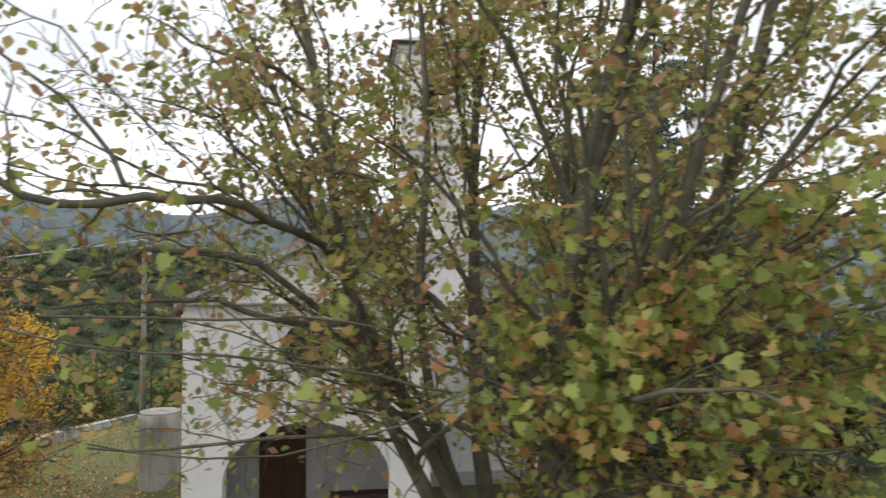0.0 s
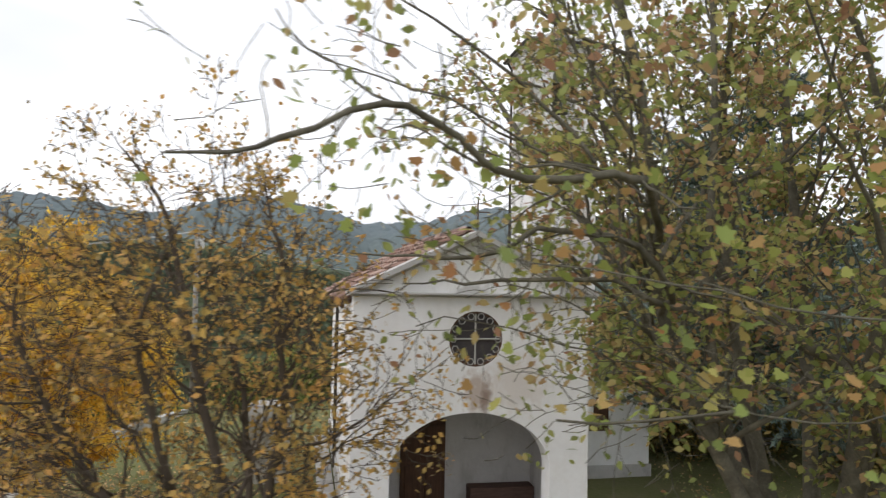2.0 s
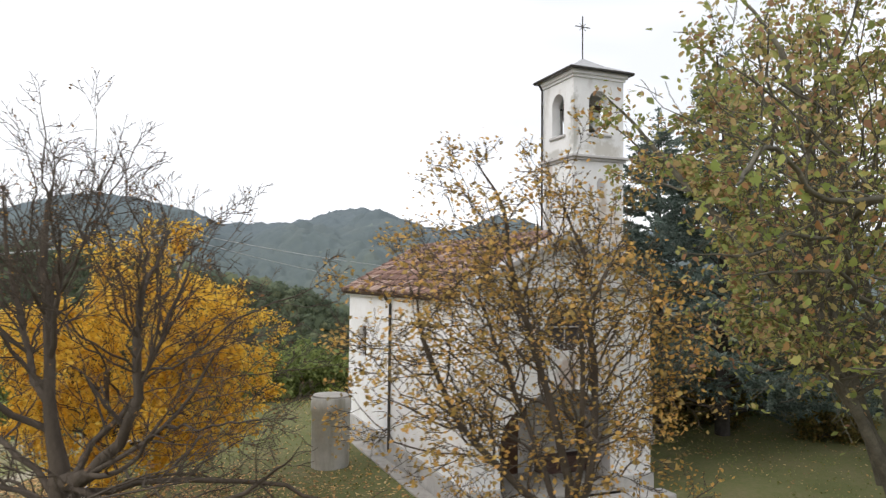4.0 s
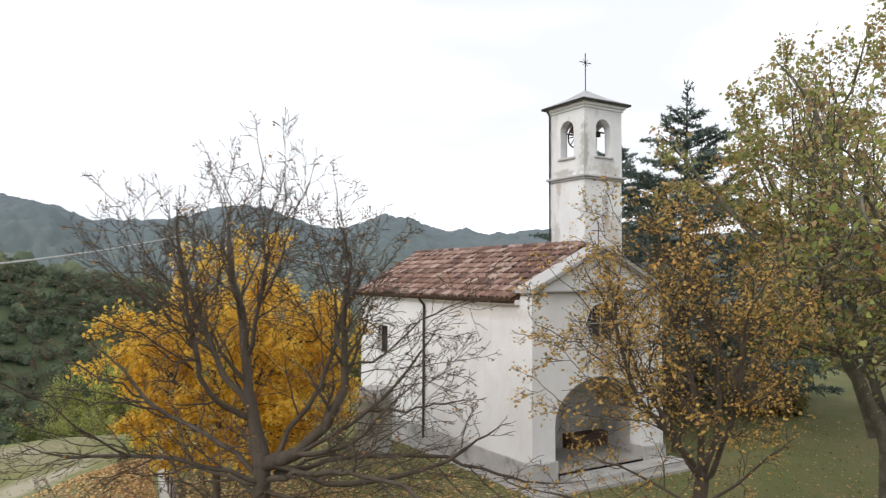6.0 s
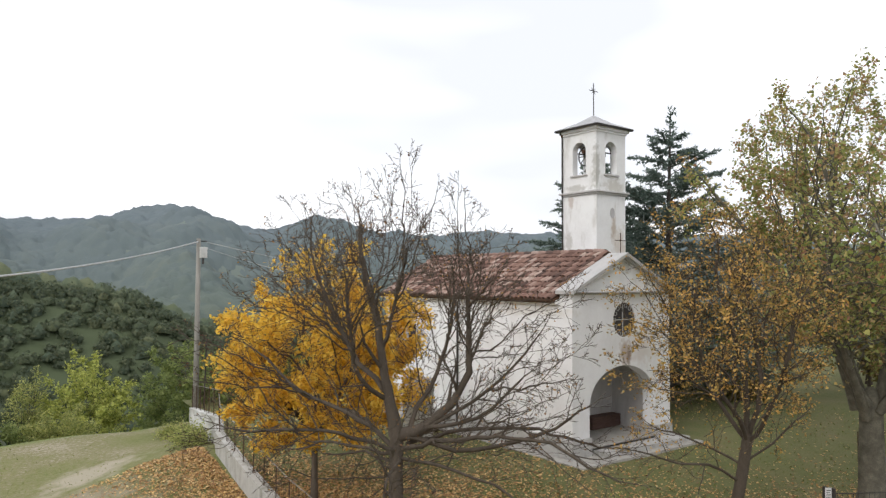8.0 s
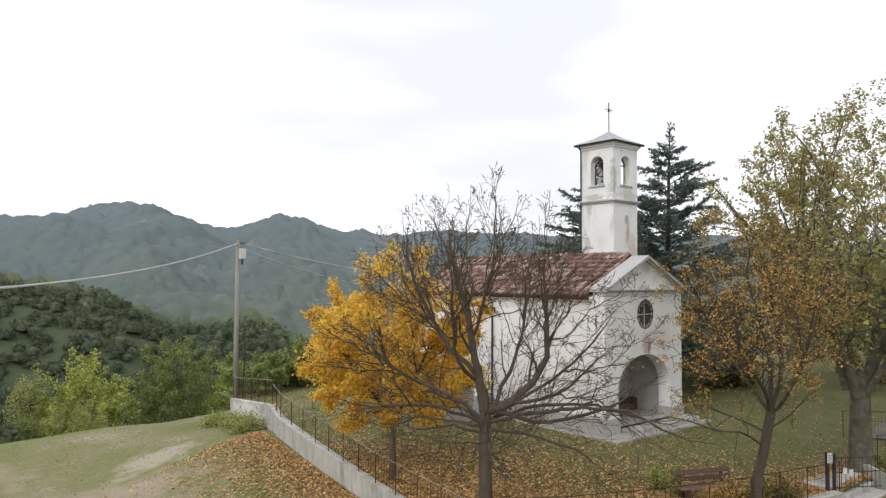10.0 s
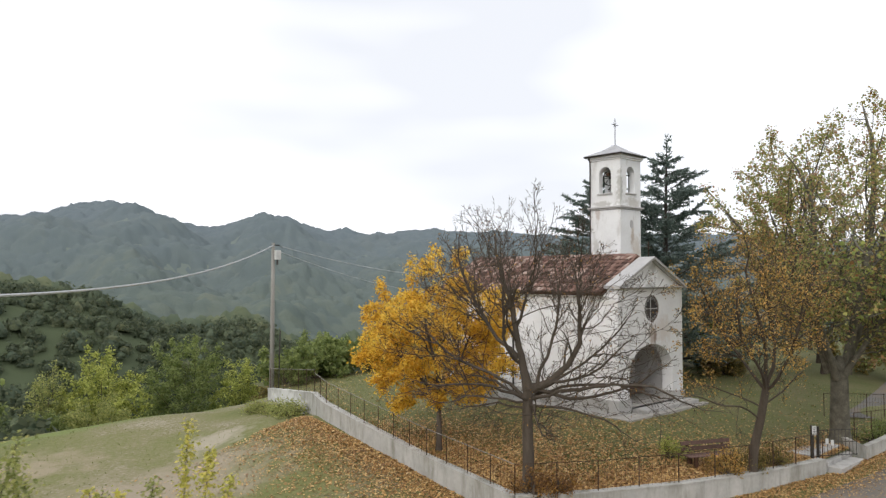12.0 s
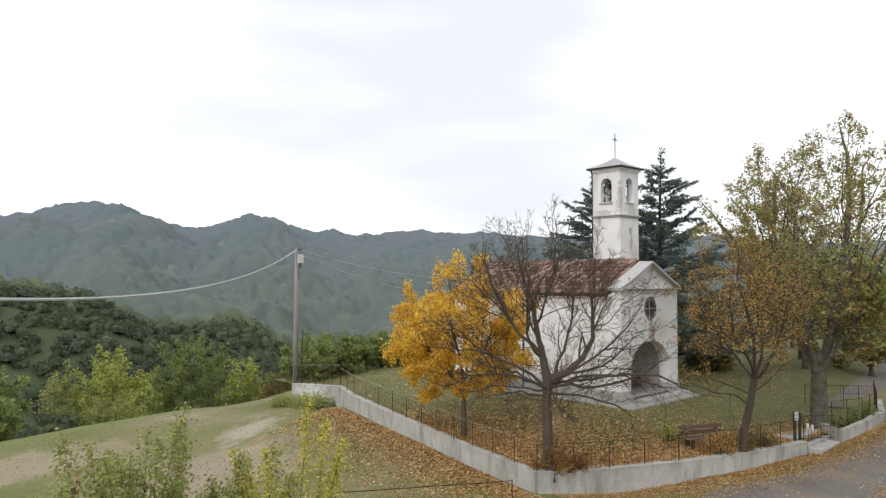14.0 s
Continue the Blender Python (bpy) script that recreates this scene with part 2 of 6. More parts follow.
def forest_mat(name, ramp, scale, bump_dist):
    """Foliage whose colour follows the tint of each crown, with patches and leafy relief."""
    m = mat(name, ramp, scale=scale, rough=0.95, bump=0.35, bump_scale=0.9, bump_dist=bump_dist, fine=0.42, fine_scale=1.1)
    nt = m.node_tree
    cr = next(n for n in nt.nodes if n.type == "VALTORGB")
    old = cr.inputs["Fac"].links[0].from_socket
    at = nt.nodes.new("ShaderNodeAttribute")
    at.attribute_name = "crown_tint"
    mx = nt.nodes.new("ShaderNodeMix")
    mx.inputs[0].default_value = 0.55
    nt.links.new(old, mx.inputs[2])
    nt.links.new(at.outputs["Fac"], mx.inputs[3])
    nt.links.new(mx.outputs[0], cr.inputs["Fac"])
    nt.nodes["Principled BSDF"].inputs["Specular IOR Level"].default_value = 0.1
    return m


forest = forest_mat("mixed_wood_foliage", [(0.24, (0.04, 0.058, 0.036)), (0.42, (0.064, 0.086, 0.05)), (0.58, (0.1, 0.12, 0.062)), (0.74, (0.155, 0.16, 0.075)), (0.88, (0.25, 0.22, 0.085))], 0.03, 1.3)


def wooded_then_hazy(m, near, far, colours):
    """Grass near by gives way to a mossy forest floor, and farther out to a floor paled by haze in its colour."""
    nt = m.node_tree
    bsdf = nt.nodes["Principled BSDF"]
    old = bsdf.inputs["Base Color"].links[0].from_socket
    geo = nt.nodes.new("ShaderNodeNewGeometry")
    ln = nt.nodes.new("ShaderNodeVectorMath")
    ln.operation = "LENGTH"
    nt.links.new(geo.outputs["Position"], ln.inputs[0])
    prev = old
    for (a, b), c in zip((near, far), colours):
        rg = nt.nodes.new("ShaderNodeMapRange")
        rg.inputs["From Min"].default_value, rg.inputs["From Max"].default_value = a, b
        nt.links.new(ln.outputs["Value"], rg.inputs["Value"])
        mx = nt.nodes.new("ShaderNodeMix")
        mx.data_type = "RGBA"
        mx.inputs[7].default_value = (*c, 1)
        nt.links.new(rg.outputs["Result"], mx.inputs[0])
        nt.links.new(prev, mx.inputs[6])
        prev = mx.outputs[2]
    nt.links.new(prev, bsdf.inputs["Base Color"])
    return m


def haze_uphill(m, steps):
    """Beyond each pair of distances a share of haze colour is mixed into the base colour of the wood."""
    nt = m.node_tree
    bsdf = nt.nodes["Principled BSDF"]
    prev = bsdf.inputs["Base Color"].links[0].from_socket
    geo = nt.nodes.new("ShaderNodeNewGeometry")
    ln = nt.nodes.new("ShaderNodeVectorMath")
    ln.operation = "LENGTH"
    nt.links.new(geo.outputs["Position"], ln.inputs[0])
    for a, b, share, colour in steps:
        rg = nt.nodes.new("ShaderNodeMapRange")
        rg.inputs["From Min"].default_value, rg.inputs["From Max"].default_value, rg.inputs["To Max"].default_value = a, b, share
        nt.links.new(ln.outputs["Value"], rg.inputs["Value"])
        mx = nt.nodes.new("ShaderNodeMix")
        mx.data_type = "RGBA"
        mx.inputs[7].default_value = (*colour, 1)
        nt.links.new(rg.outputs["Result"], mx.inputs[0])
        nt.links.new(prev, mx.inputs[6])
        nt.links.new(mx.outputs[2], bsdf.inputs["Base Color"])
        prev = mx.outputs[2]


# aerial haze put into the woods' base colour, grey-green and then blue-grey
haze_uphill(forest, [(60, 400, 0.62, (0.122, 0.148, 0.126)), (230, 620, 0.8, (0.145, 0.176, 0.2))])


def stain(m, centre, radii, colour, amount):
    """A blotch of its own colour and shape on the surface, ragged at its edge."""
    nt = m.node_tree
    bsdf = nt.nodes["Principled BSDF"]
    prev = bsdf.inputs["Base Color"].links[0].from_socket
    geo = nt.nodes.new("ShaderNodeNewGeometry")
    mp = nt.nodes.new("ShaderNodeMapping")
    mp.vector_type = "TEXTURE"
    mp.inputs["Location"].default_value, mp.inputs["Scale"].default_value = centre, radii
    nt.links.new(geo.outputs["Position"], mp.inputs["Vector"])
    ln = nt.nodes.new("ShaderNodeVectorMath")
    ln.operation = "LENGTH"
    nt.links.new(mp.outputs["Vector"], ln.inputs[0])
    no = nt.nodes.new("ShaderNodeTexNoise")
    no.inputs["Scale"].default_value, no.inputs["Detail"].default_value = 2.5 / max(min(radii), 0.4), 8.0
    nt.links.new(geo.outputs["Position"], no.inputs["Vector"])
    ad = nt.nodes.new("ShaderNodeMath")
    ad.operation = "MULTIPLY_ADD"
    ad.inputs[1].default_value = 1.6
    nt.links.new(no.outputs["Fac"], ad.inputs[0])
    nt.links.new(ln.outputs["Value"], ad.inputs[2])
    rg = nt.nodes.new("ShaderNodeMapRange")
    rg.inputs["From Min"].default_value, rg.inputs["From Max"].default_value = 1.75, 1.2
    rg.inputs["To Min"].default_value, rg.inputs["To Max"].default_value = 0.0, amount
    nt.links.new(ad.outputs[0], rg.inputs["Value"])
    mx = nt.nodes.new("ShaderNodeMix")
    mx.data_type = "RGBA"
    mx.inputs[7].default_value = (*colour, 1)
    nt.links.new(rg.outputs["Result"], mx.inputs[0])
    nt.links.new(prev, mx.inputs[6])
    nt.links.new(mx.outputs[2], bsdf.inputs["Base Color"])


# dirt that the rain left: under the round window, on the pediment, on the tower; also a darker band below the eaves
stain(plaster, (2.72, -0.02, 3.3), (0.42, 0.5, 0.62), (0.4, 0.3, 0.24), 0.75)
stain(plaster, (2.9, -0.02, 3.2), (0.16, 0.5, 0.5), (0.2, 0.13, 0.1), 0.7)
stain(plaster, (3.6, -0.02, 3.5), (0.9, 0.5, 0.8), (0.6, 0.52, 0.46), 0.5)
stain(plaster, (0.0, 2.5, 4.75), (0.5, 5.0, 0.22), (0.58, 0.54, 0.48), 0.4)
stain(plaster_old, (2.6, 0.0, 5.5), (0.55, 0.5, 0.22), (0.36, 0.35, 0.33), 0.6)
stain(plaster_old, (2.8, 0.0, 6.3), (0.45, 0.5, 0.25), (0.34, 0.33, 0.3), 0.6)
stain(plaster_old, (5.9, 3.1, 8.0), (0.2, 0.5, 0.85), (0.42, 0.33, 0.24), 0.7)
stain(plaster_old, (4.9, 3.1, 10.4), (0.22, 0.3, 1.3), (0.3, 0.29, 0.24), 0.6)
stain(plaster_old, (5.9, 3.1, 9.75), (0.75, 0.5, 0.4), (0.45, 0.42, 0.36), 0.65)
stain(plaster_old, (4.85, 4.2, 9.65), (0.5, 0.8, 0.22), (0.36, 0.34, 0.3), 0.6)
stain(plaster_old, (6.3, 3.1, 7.2), (0.5, 0.5, 1.1), (0.58, 0.5, 0.42), 0.6)
stain(plaster_old, (4.85, 4.6, 7.4), (0.5, 0.28, 0.5), (0.42, 0.4, 0.36), 0.6)
stain(plaster_old, (4.85, 4.5, 9.1), (0.5, 0.2, 0.4), (0.4, 0.3, 0.24), 0.55)


stain(concrete, (-6.7, 15.6, -0.7), (1.0, 3.6, 1.0), (0.66, 0.66, 0.64), 0.8)


# ---------------------------------------------------------------- mesh helpers
def link(name, me, material, parent=None, label=""):
    ob = new(name, me)
    if material:
        me.materials.append(material)
    if parent is not None:
        ob.parent = parent
    if label:
        ob["label"] = label
    return ob


def part(name, bm, material, parent=None, label="", smooth=False):
    """A bmesh as one mesh object, under a thing or a part where a parent is given."""
    me = bpy.data.meshes.new(name)
    bmesh.ops.recalc_face_normals(bm, faces=bm.faces)
    bm.to_mesh(me)
    bm.free()
    if smooth:
        me.polygons.foreach_set("use_smooth", [True] * len(me.polygons))
    return link(name, me, material, parent, label)


def from_arrays(name, verts, faces, material, parent=None, label="", smooth=False):
    me = bpy.data.meshes.new(name)
    verts = np.asarray(verts, dtype=np.float32)
    faces = np.asarray(faces, dtype=np.int32)
    k = faces.shape[1]
    me.vertices.add(len(verts))
    me.vertices.foreach_set("co", verts.ravel())
    me.loops.add(faces.size)
    me.loops.foreach_set("vertex_index", faces.ravel())
    me.polygons.add(len(faces))
    me.polygons.foreach_set("loop_start", np.arange(0, faces.size, k, dtype=np.int32))
    me.update(calc_edges=True)
    me.validate()
    if smooth:
        me.polygons.foreach_set("use_smooth", np.ones(len(faces), dtype=bool))
    return link(name, me, material, parent, label)


def thing(name, at=(0, 0, 0), turn=0.0, label="", category="", group="", kind=""):
    ob = new(name)
    ob.matrix_basis = pose(*at, 0, 0, turn)
    ob.empty_display_size = 0.2
    return tagged(ob, label, category, group, kind)


def box(bm, x0, x1, y0, y1, z0, z1, bevel=0.0):
    vs = [bm.verts.new(c) for c in ((x0, y0, z0), (x1, y0, z0), (x1, y1, z0), (x0, y1, z0), (x0, y0, z1), (x1, y0, z1), (x1, y1, z1), (x0, y1, z1))]
    fs = [bm.faces.new([vs[i] for i in f]) for f in ((0, 3, 2, 1), (4, 5, 6, 7), (0, 1, 5, 4), (1, 2, 6, 5), (2, 3, 7, 6), (3, 0, 4, 7))]
    if bevel:
        es = list({e for f in fs for e in f.edges})
        bmesh.ops.bevel(bm, geom=es, offset=bevel, segments=1, affect="EDGES")
    return bm


def a_box(*dims, bevel=0.012):
    return box(bmesh.new(), *dims, bevel=bevel)


def rod(bm, a, b, r, n=6, r2=None):
    """A round bar from a to b."""
    a, b = Vector(a), Vector(b)
    d = (b - a).normalized()
    u = d.orthogonal().normalized()
    v = d.cross(u)
    r2 = r if r2 is None else r2
    ra = [bm.verts.new(a + (u * math.cos(k * 2 * math.pi / n) + v * math.sin(k * 2 * math.pi / n)) * r) for k in range(n)]
    rb = [bm.verts.new(b + (u * math.cos(k * 2 * math.pi / n) + v * math.sin(k * 2 * math.pi / n)) * r2) for k in range(n)]
    for k in range(n):
        bm.faces.new((ra[k], ra[(k + 1) % n], rb[(k + 1) % n], rb[k]))
    bm.faces.new(ra[::-1])
    bm.faces.new(rb)
    return bm


def prism(bm, outline, axis, lo, hi):
    """A flat outline (pairs) pushed from lo to hi along an axis: 'y' takes pairs as x, z; 'x' as y, z; 'z' as x, y."""
    def at(p, h):
        return {"y": (p[0], h, p[1]), "x": (h, p[0], p[1]), "z": (p[0], p[1], h)}[axis]
    a = [bm.verts.new(at(p, lo)) for p in outline]
    b = [bm.verts.new(at(p, hi)) for p in outline]
    n = len(outline)
    bm.faces.new(a)
    bm.faces.new(b[::-1])
    for k in range(n):
        bm.faces.new((a[k], b[k], b[(k + 1) % n], a[(k + 1) % n]))
    return bm


def wall_with_hole(bm, outer, hole, axis, lo, hi):
    """A wall whose outline has a hole that goes through it. Both outlines are cut into as many points as the other has."""
    def resample(poly, n):
        p = [Vector(q) for q in poly]
        seg = [(p[(i + 1) % len(p)] - p[i]).length for i in range(len(p))]
        tot, out = sum(seg), []
        for k in range(n):
            s, i = tot * k / n, 0
            while s > seg[i]:
                s -= seg[i]
                i += 1
            out.append(p[i] + (p[(i + 1) % len(p)] - p[i]) * (s / seg[i]))
        return out

    def at(p, h):
        return {"y": (p[0], h, p[1]), "x": (h, p[0], p[1])}[axis]
    c = Vector((sum(p[0] for p in hole) / len(hole), sum(p[1] for p in hole) / len(hole)))

    def cast(q):
        d, best = (Vector(q) - c), None
        for i in range(len(outer)):
            a, b = Vector(outer[i]), Vector(outer[(i + 1) % len(outer)])
            e = b - a
            den = d.x * e.y - d.y * e.x
            if abs(den) < 1e-9:
                continue
            w = a - c
            s, u = (w.x * e.y - w.y * e.x) / den, (w.x * d.y - w.y * d.x) / den
            if s > 0 and -1e-6 <= u <= 1 + 1e-6 and (best is None or s < best):
                best = s
        return c + d * best
    ang = lambda q: math.atan2(q[1] - c.y, q[0] - c.x)
    hp = [Vector(q) for q in hole]
    rim = [(ang(q), q, cast(q)) for q in hp]
    for q in outer:                                  # rays to the outer corners as well, so that they stay sharp
        a = ang(q)
        d = Vector(q) - c
        best = None
        for i in range(len(hp)):
            s0, s1 = hp[i], hp[(i + 1) % len(hp)]
            e = s1 - s0
            den = d.x * e.y - d.y * e.x
            if abs(den) < 1e-9:
                continue
            w = s0 - c
            s, u = (w.x * e.y - w.y * e.x) / den, (w.x * d.y - w.y * d.x) / den
            if s > 0 and -1e-6 <= u <= 1 + 1e-6 and (best is None or s < best):
                best = s
        rim.append((a, c + d * best, Vector(q)))
    rim.sort(key=lambda r: r[0])
    keep = [rim[0]]
    for r in rim[1:]:
        if r[0] - keep[-1][0] > 1e-5:
            keep.append(r)
    n = len(keep)
    rings = {}
    for h in (lo, hi):
        rings[h] = [(bm.verts.new(at(i, h)), bm.verts.new(at(o, h))) for _, i, o in keep]
    for k in range(n):
        j = (k + 1) % n
        for h in (lo, hi):
            r = rings[h]
            bm.faces.new((r[k][0], r[j][0], r[j][1], r[k][1]))
        bm.faces.new((rings[lo][k][0], rings[lo][j][0], rings[hi][j][0], rings[hi][k][0]))
        bm.faces.new((rings[lo][k][1], rings[lo][j][1], rings[hi][j][1], rings[hi][k][1]))
    return bm


def arch_outline(cx, half, z0, spring, rise, n=18):
    return [(cx - half, z0), (cx + half, z0)] + [(cx + half * math.cos(math.pi * k / n), spring + rise * math.sin(math.pi * k / n)) for k in range(n + 1)]


def smooth_step(v, lo=0.0, hi=1.0):
    u = np.clip((np.asarray(v, dtype=float) - lo) / (hi - lo), 0, 1)
    return u * u * (3 - 2 * u)


# ---------------------------------------------------------------- terrain
def waves(x, y, size, seed, octaves=4):
    """Smooth rolling noise between about -1 and 1."""
    r = np.random.RandomState(seed)
    total, amp, norm = 0, 1.0, 0
    for _ in range(octaves):
        for _ in range(3):
            a, ph = r.uniform(0, 2 * math.pi), r.uniform(0, 6.28)
            total = total + amp * np.sin((x * math.cos(a) + y * math.sin(a)) * 2 * math.pi / size + ph)
        norm += amp * 1.7
        size, amp = size * 0.47, amp * 0.52
    return total / norm


# skyline of the hills: bearing from east in degrees, height of the crest in metres
SKYLINE = [(-180, 45), (-60, 42), (10, 42), (30, 46), (42, 50), (48.6, 52), (51.5, 51.5), (53.8, 50), (56, 47.5), (58.5, 52), (60.3, 60), (61.6, 67), (62.5, 66),
           (63.6, 68), (64.7, 64), (66, 58), (67.7, 55), (69.8, 58), (71.8, 66), (73.2, 73.5), (74.2, 76), (75.3, 74.5), (77.1, 70), (78.9, 63), (81, 59), (83.1, 56), (85.7, 57),
           (88.2, 68.5), (91.5, 75), (93.8, 81), (95.3, 80), (98.5, 71), (100.5, 62), (102.7, 60), (105.3, 66.5), (106.8, 70.4), (110, 69), (120, 64), (180, 45)]


# the garden: retaining wall from the street pole round the corner to the gate, x and y and the height of its top
WALL_LEFT = [(-9.25, -2.5, -0.88), (-9.0, 2.0, -0.52), (-8.45, 6.6, -0.14), (-7.9, 10.3, 0.14), (-7.1, 12.6, 0.25), (-6.15, 18.75, -0.35)]
WALL_FRONT = [(-9.25, -2.5, -0.88), (-7.0, -4.0, -0.86), (-4.4, -5.3, -0.82), (-1.6, -6.35, -0.79), (0.6, -7.0, -0.76), (2.11, -7.34, -0.74)]


# wooded spur in front of the hills: bearing, height of its back
SPUR = [(20, -14), (45, -10), (56, -12), (62.5, -15), (64.5, -11), (66.5, -6), (69.3, -4.5), (72.6, -6), (75.2, -5), (77.6, -1), (79.5, 3.6), (83.9, 5.4), (88, 8), (94, 12), (101, 15), (112, 15), (125, 10)]


def garden_left(y):
    ys = [p[1] for p in reversed(WALL_FRONT)] + [p[1] for p in WALL_LEFT[1:]] + [24.0]
    xs = [p[0] for p in reversed(WALL_FRONT)] + [p[0] for p in WALL_LEFT[1:]] + [-5.5]
    return np.interp(y, ys, xs)


def edge_y(x):
    return np.interp(x, [-60, -22, -12, -7, 0, 40, 80], [32, 22.6, 22.4, 20.4, 22.5, 27, 30])


def low_ground(x, y):
    x, y = np.asarray(x, dtype=float), np.asarray(y, dtype=float)
    z = -1.85 + 0.055 * np.clip(x + 9, 0, 22) - 0.065 * np.clip(-10 - x, 0, 40)
    z = z - 0.22 * np.clip(-7 - y, 0, 14) * smooth_step(-x, 11, 17)
    foot = np.interp(y, [-6, -2.6, 2, 6.5, 11, 14, 18.5, 22], [-1.9, -1.66, -1.25, -0.88, -0.6, -1.05, -1.55, -1.7])
    near = 1 - smooth_step(garden_left(np.clip(y, -2.5, 22)) - x, 0.3, 7.0)
    z = z + (foot - z) * near * smooth_step(y, -5.5, -2.5) * (1 - smooth_step(x, -3, 4))
    z = z + 0.06 * waves(x, y, 9.0, 3, 3)
    r = np.hypot(x, y)
    d = np.maximum(y - edge_y(x), -48 - x)
    base = z - 46 * smooth_step(d, 0, 130) - 0.12 * np.clip(d, 0, 40)
    theta = np.degrees(np.arctan2(y, x))
    crest = np.interp(theta, [s[0] for s in SKYLINE], [s[1] for s in SKYLINE]) + 5
    rise = smooth_step(r, 170, 720)
    z = base + (crest - 10 - base) * rise
    back = np.interp(theta, [s[0] for s in SPUR], [s[1] for s in SPUR]) - 3.5
    hump = np.exp(-((r - 200) / np.where(r < 200, 62.0, 34.0)) ** 2)
    z = z + np.maximum(back - z, 0) * hump * smooth_step(y, 20, 60)
    z = z + (15 * waves(x, y, 170, 8, 3)) * smooth_step(r, 210, 330) * (1 - 0.75 * smooth_step(r, 520, 700))
    return z - 55 * smooth_step(r, 740, 1500)


def garden_ground(x, y):
    """Height of the raised lawn."""
    x, y = np.asarray(x, dtype=float), np.asarray(y, dtype=float)
    left = np.interp(y, [-7.34, -2.59, 2, 6.5, 11, 18.5], [-0.86, -0.95, -0.62, -0.32, -0.02, -0.5])
    inner = np.interp(y, [-7.34, -4.5, -0.8, 6, 14, 22], [-0.86, -0.62, -0.04, -0.02, 0.05, -0.4])
    s = smooth_step(x - garden_left(y), 0.0, 8.0)
    return left + (inner - left) * s + 0.03 * waves(x, y, 5, 21, 2)


def stretched(lo, hi, step, far, grow):
    inner = list(np.arange(lo, hi + step / 2, step))
    a, s = inner[-1], step
    up = []
    while a < far:
        s *= grow
        a += s
        up.append(a)
    b, s = inner[0], step
    down = []
    while b > -far:
        s *= grow
        b -= s
        down.append(b)
    return np.array(down[::-1] + inner + up)


def sheet(name, X, Y, Z, material, smooth=True):
    h, w = X.shape
    i = np.arange(h * w).reshape(h, w)
    f = np.stack([i[:-1, :-1], i[:-1, 1:], i[1:, 1:], i[1:, :-1]], -1).reshape(-1, 4)
    return from_arrays(name, np.stack([X, Y, Z], -1).reshape(-1, 3), f, material, smooth=smooth)


ground_mat = mat("dry_grass_and_earth", [(0.3, (0.105, 0.13, 0.038)), (0.47, (0.165, 0.17, 0.062)), (0.56, (0.21, 0.19, 0.105)), (0.68, (0.36, 0.32, 0.25))],
                 scale=0.16, detail=8, rough=0.98, bump=0.8, bump_scale=14, bump_dist=0.04, fine=0.4, fine_scale=7.0)
# first colour is the forest floor, second has the far hills' haze in it
wooded_then_hazy(ground_mat, (34, 48), (380, 520), ((0.075, 0.095, 0.05), (0.16, 0.19, 0.175)))
lawn_mat = mat("autumn_lawn", [(0.28, (0.097, 0.115, 0.04)), (0.47, (0.132, 0.142, 0.054)), (0.6, (0.172, 0.16, 0.075)), (0.75, (0.23, 0.185, 0.11))],
               scale=0.45, detail=8, rough=0.98, bump=0.8, bump_scale=16, bump_dist=0.04, fine=0.4, fine_scale=9.0)

stain(ground_mat, (-15.0, 9.5, -2.5), (6.5, 4.6, 3.0), (0.33, 0.275, 0.21), 0.75)
stain(ground_mat, (-20.5, 17.5, -2.8), (6.5, 3.6, 3.0), (0.32, 0.265, 0.185), 0.75)
stain(ground_mat, (-11.6, 14.2, -2.0), (2.4, 2.0, 3.0), (0.4, 0.35, 0.28), 0.75)
stain(ground_mat, (-14.0, 25.5, -3.0), (12.0, 3.0, 3.0), (0.15, 0.2, 0.05), 0.7)
gx, gy = np.meshgrid(stretched(-45, 30, 0.9, 1900, 1.05), stretched(-30, 45, 0.9, 1900, 1.05))
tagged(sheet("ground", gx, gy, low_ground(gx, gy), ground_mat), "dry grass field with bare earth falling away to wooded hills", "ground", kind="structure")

rows_y = np.concatenate([np.linspace(-7.3, 22.0, 90)])
cols = np.linspace(0, 1, 100) ** 1.5
ly = np.repeat(rows_y[:, None], len(cols), 1)
lx = garden_left(ly) + 0.12 + cols[None, :] * (46 - garden_left(ly))
tagged(sheet("garden_lawn", lx, ly, garden_ground(lx, ly), lawn_mat), "leaf-strewn autumn lawn round the white chapel", "lawn", kind="structure")


# road in front of the garden: a strip that follows the wall
def strip(name, left, right, lift, material, n=70, across=8):
    """A sheet between two lines of x, y, laid on the ground."""
    t = np.linspace(0, 1, n)

    def along(line):
        p = np.array(line, dtype=float)
        s = np.concatenate([[0], np.cumsum(np.hypot(*np.diff(p, axis=0).T))])
        return np.interp(t, s / s[-1], p[:, 0]), np.interp(t, s / s[-1], p[:, 1])
    ax, ay = along(left)
    bx, by = along(right)
    w = np.linspace(0, 1, across)[None, :]
    X = ax[:, None] * (1 - w) + bx[:, None] * w
    Y = ay[:, None] * (1 - w) + by[:, None] * w
    return sheet(name, X, Y, low_ground(X, Y) + lift + 0.03 * np.sin(w * math.pi), material)


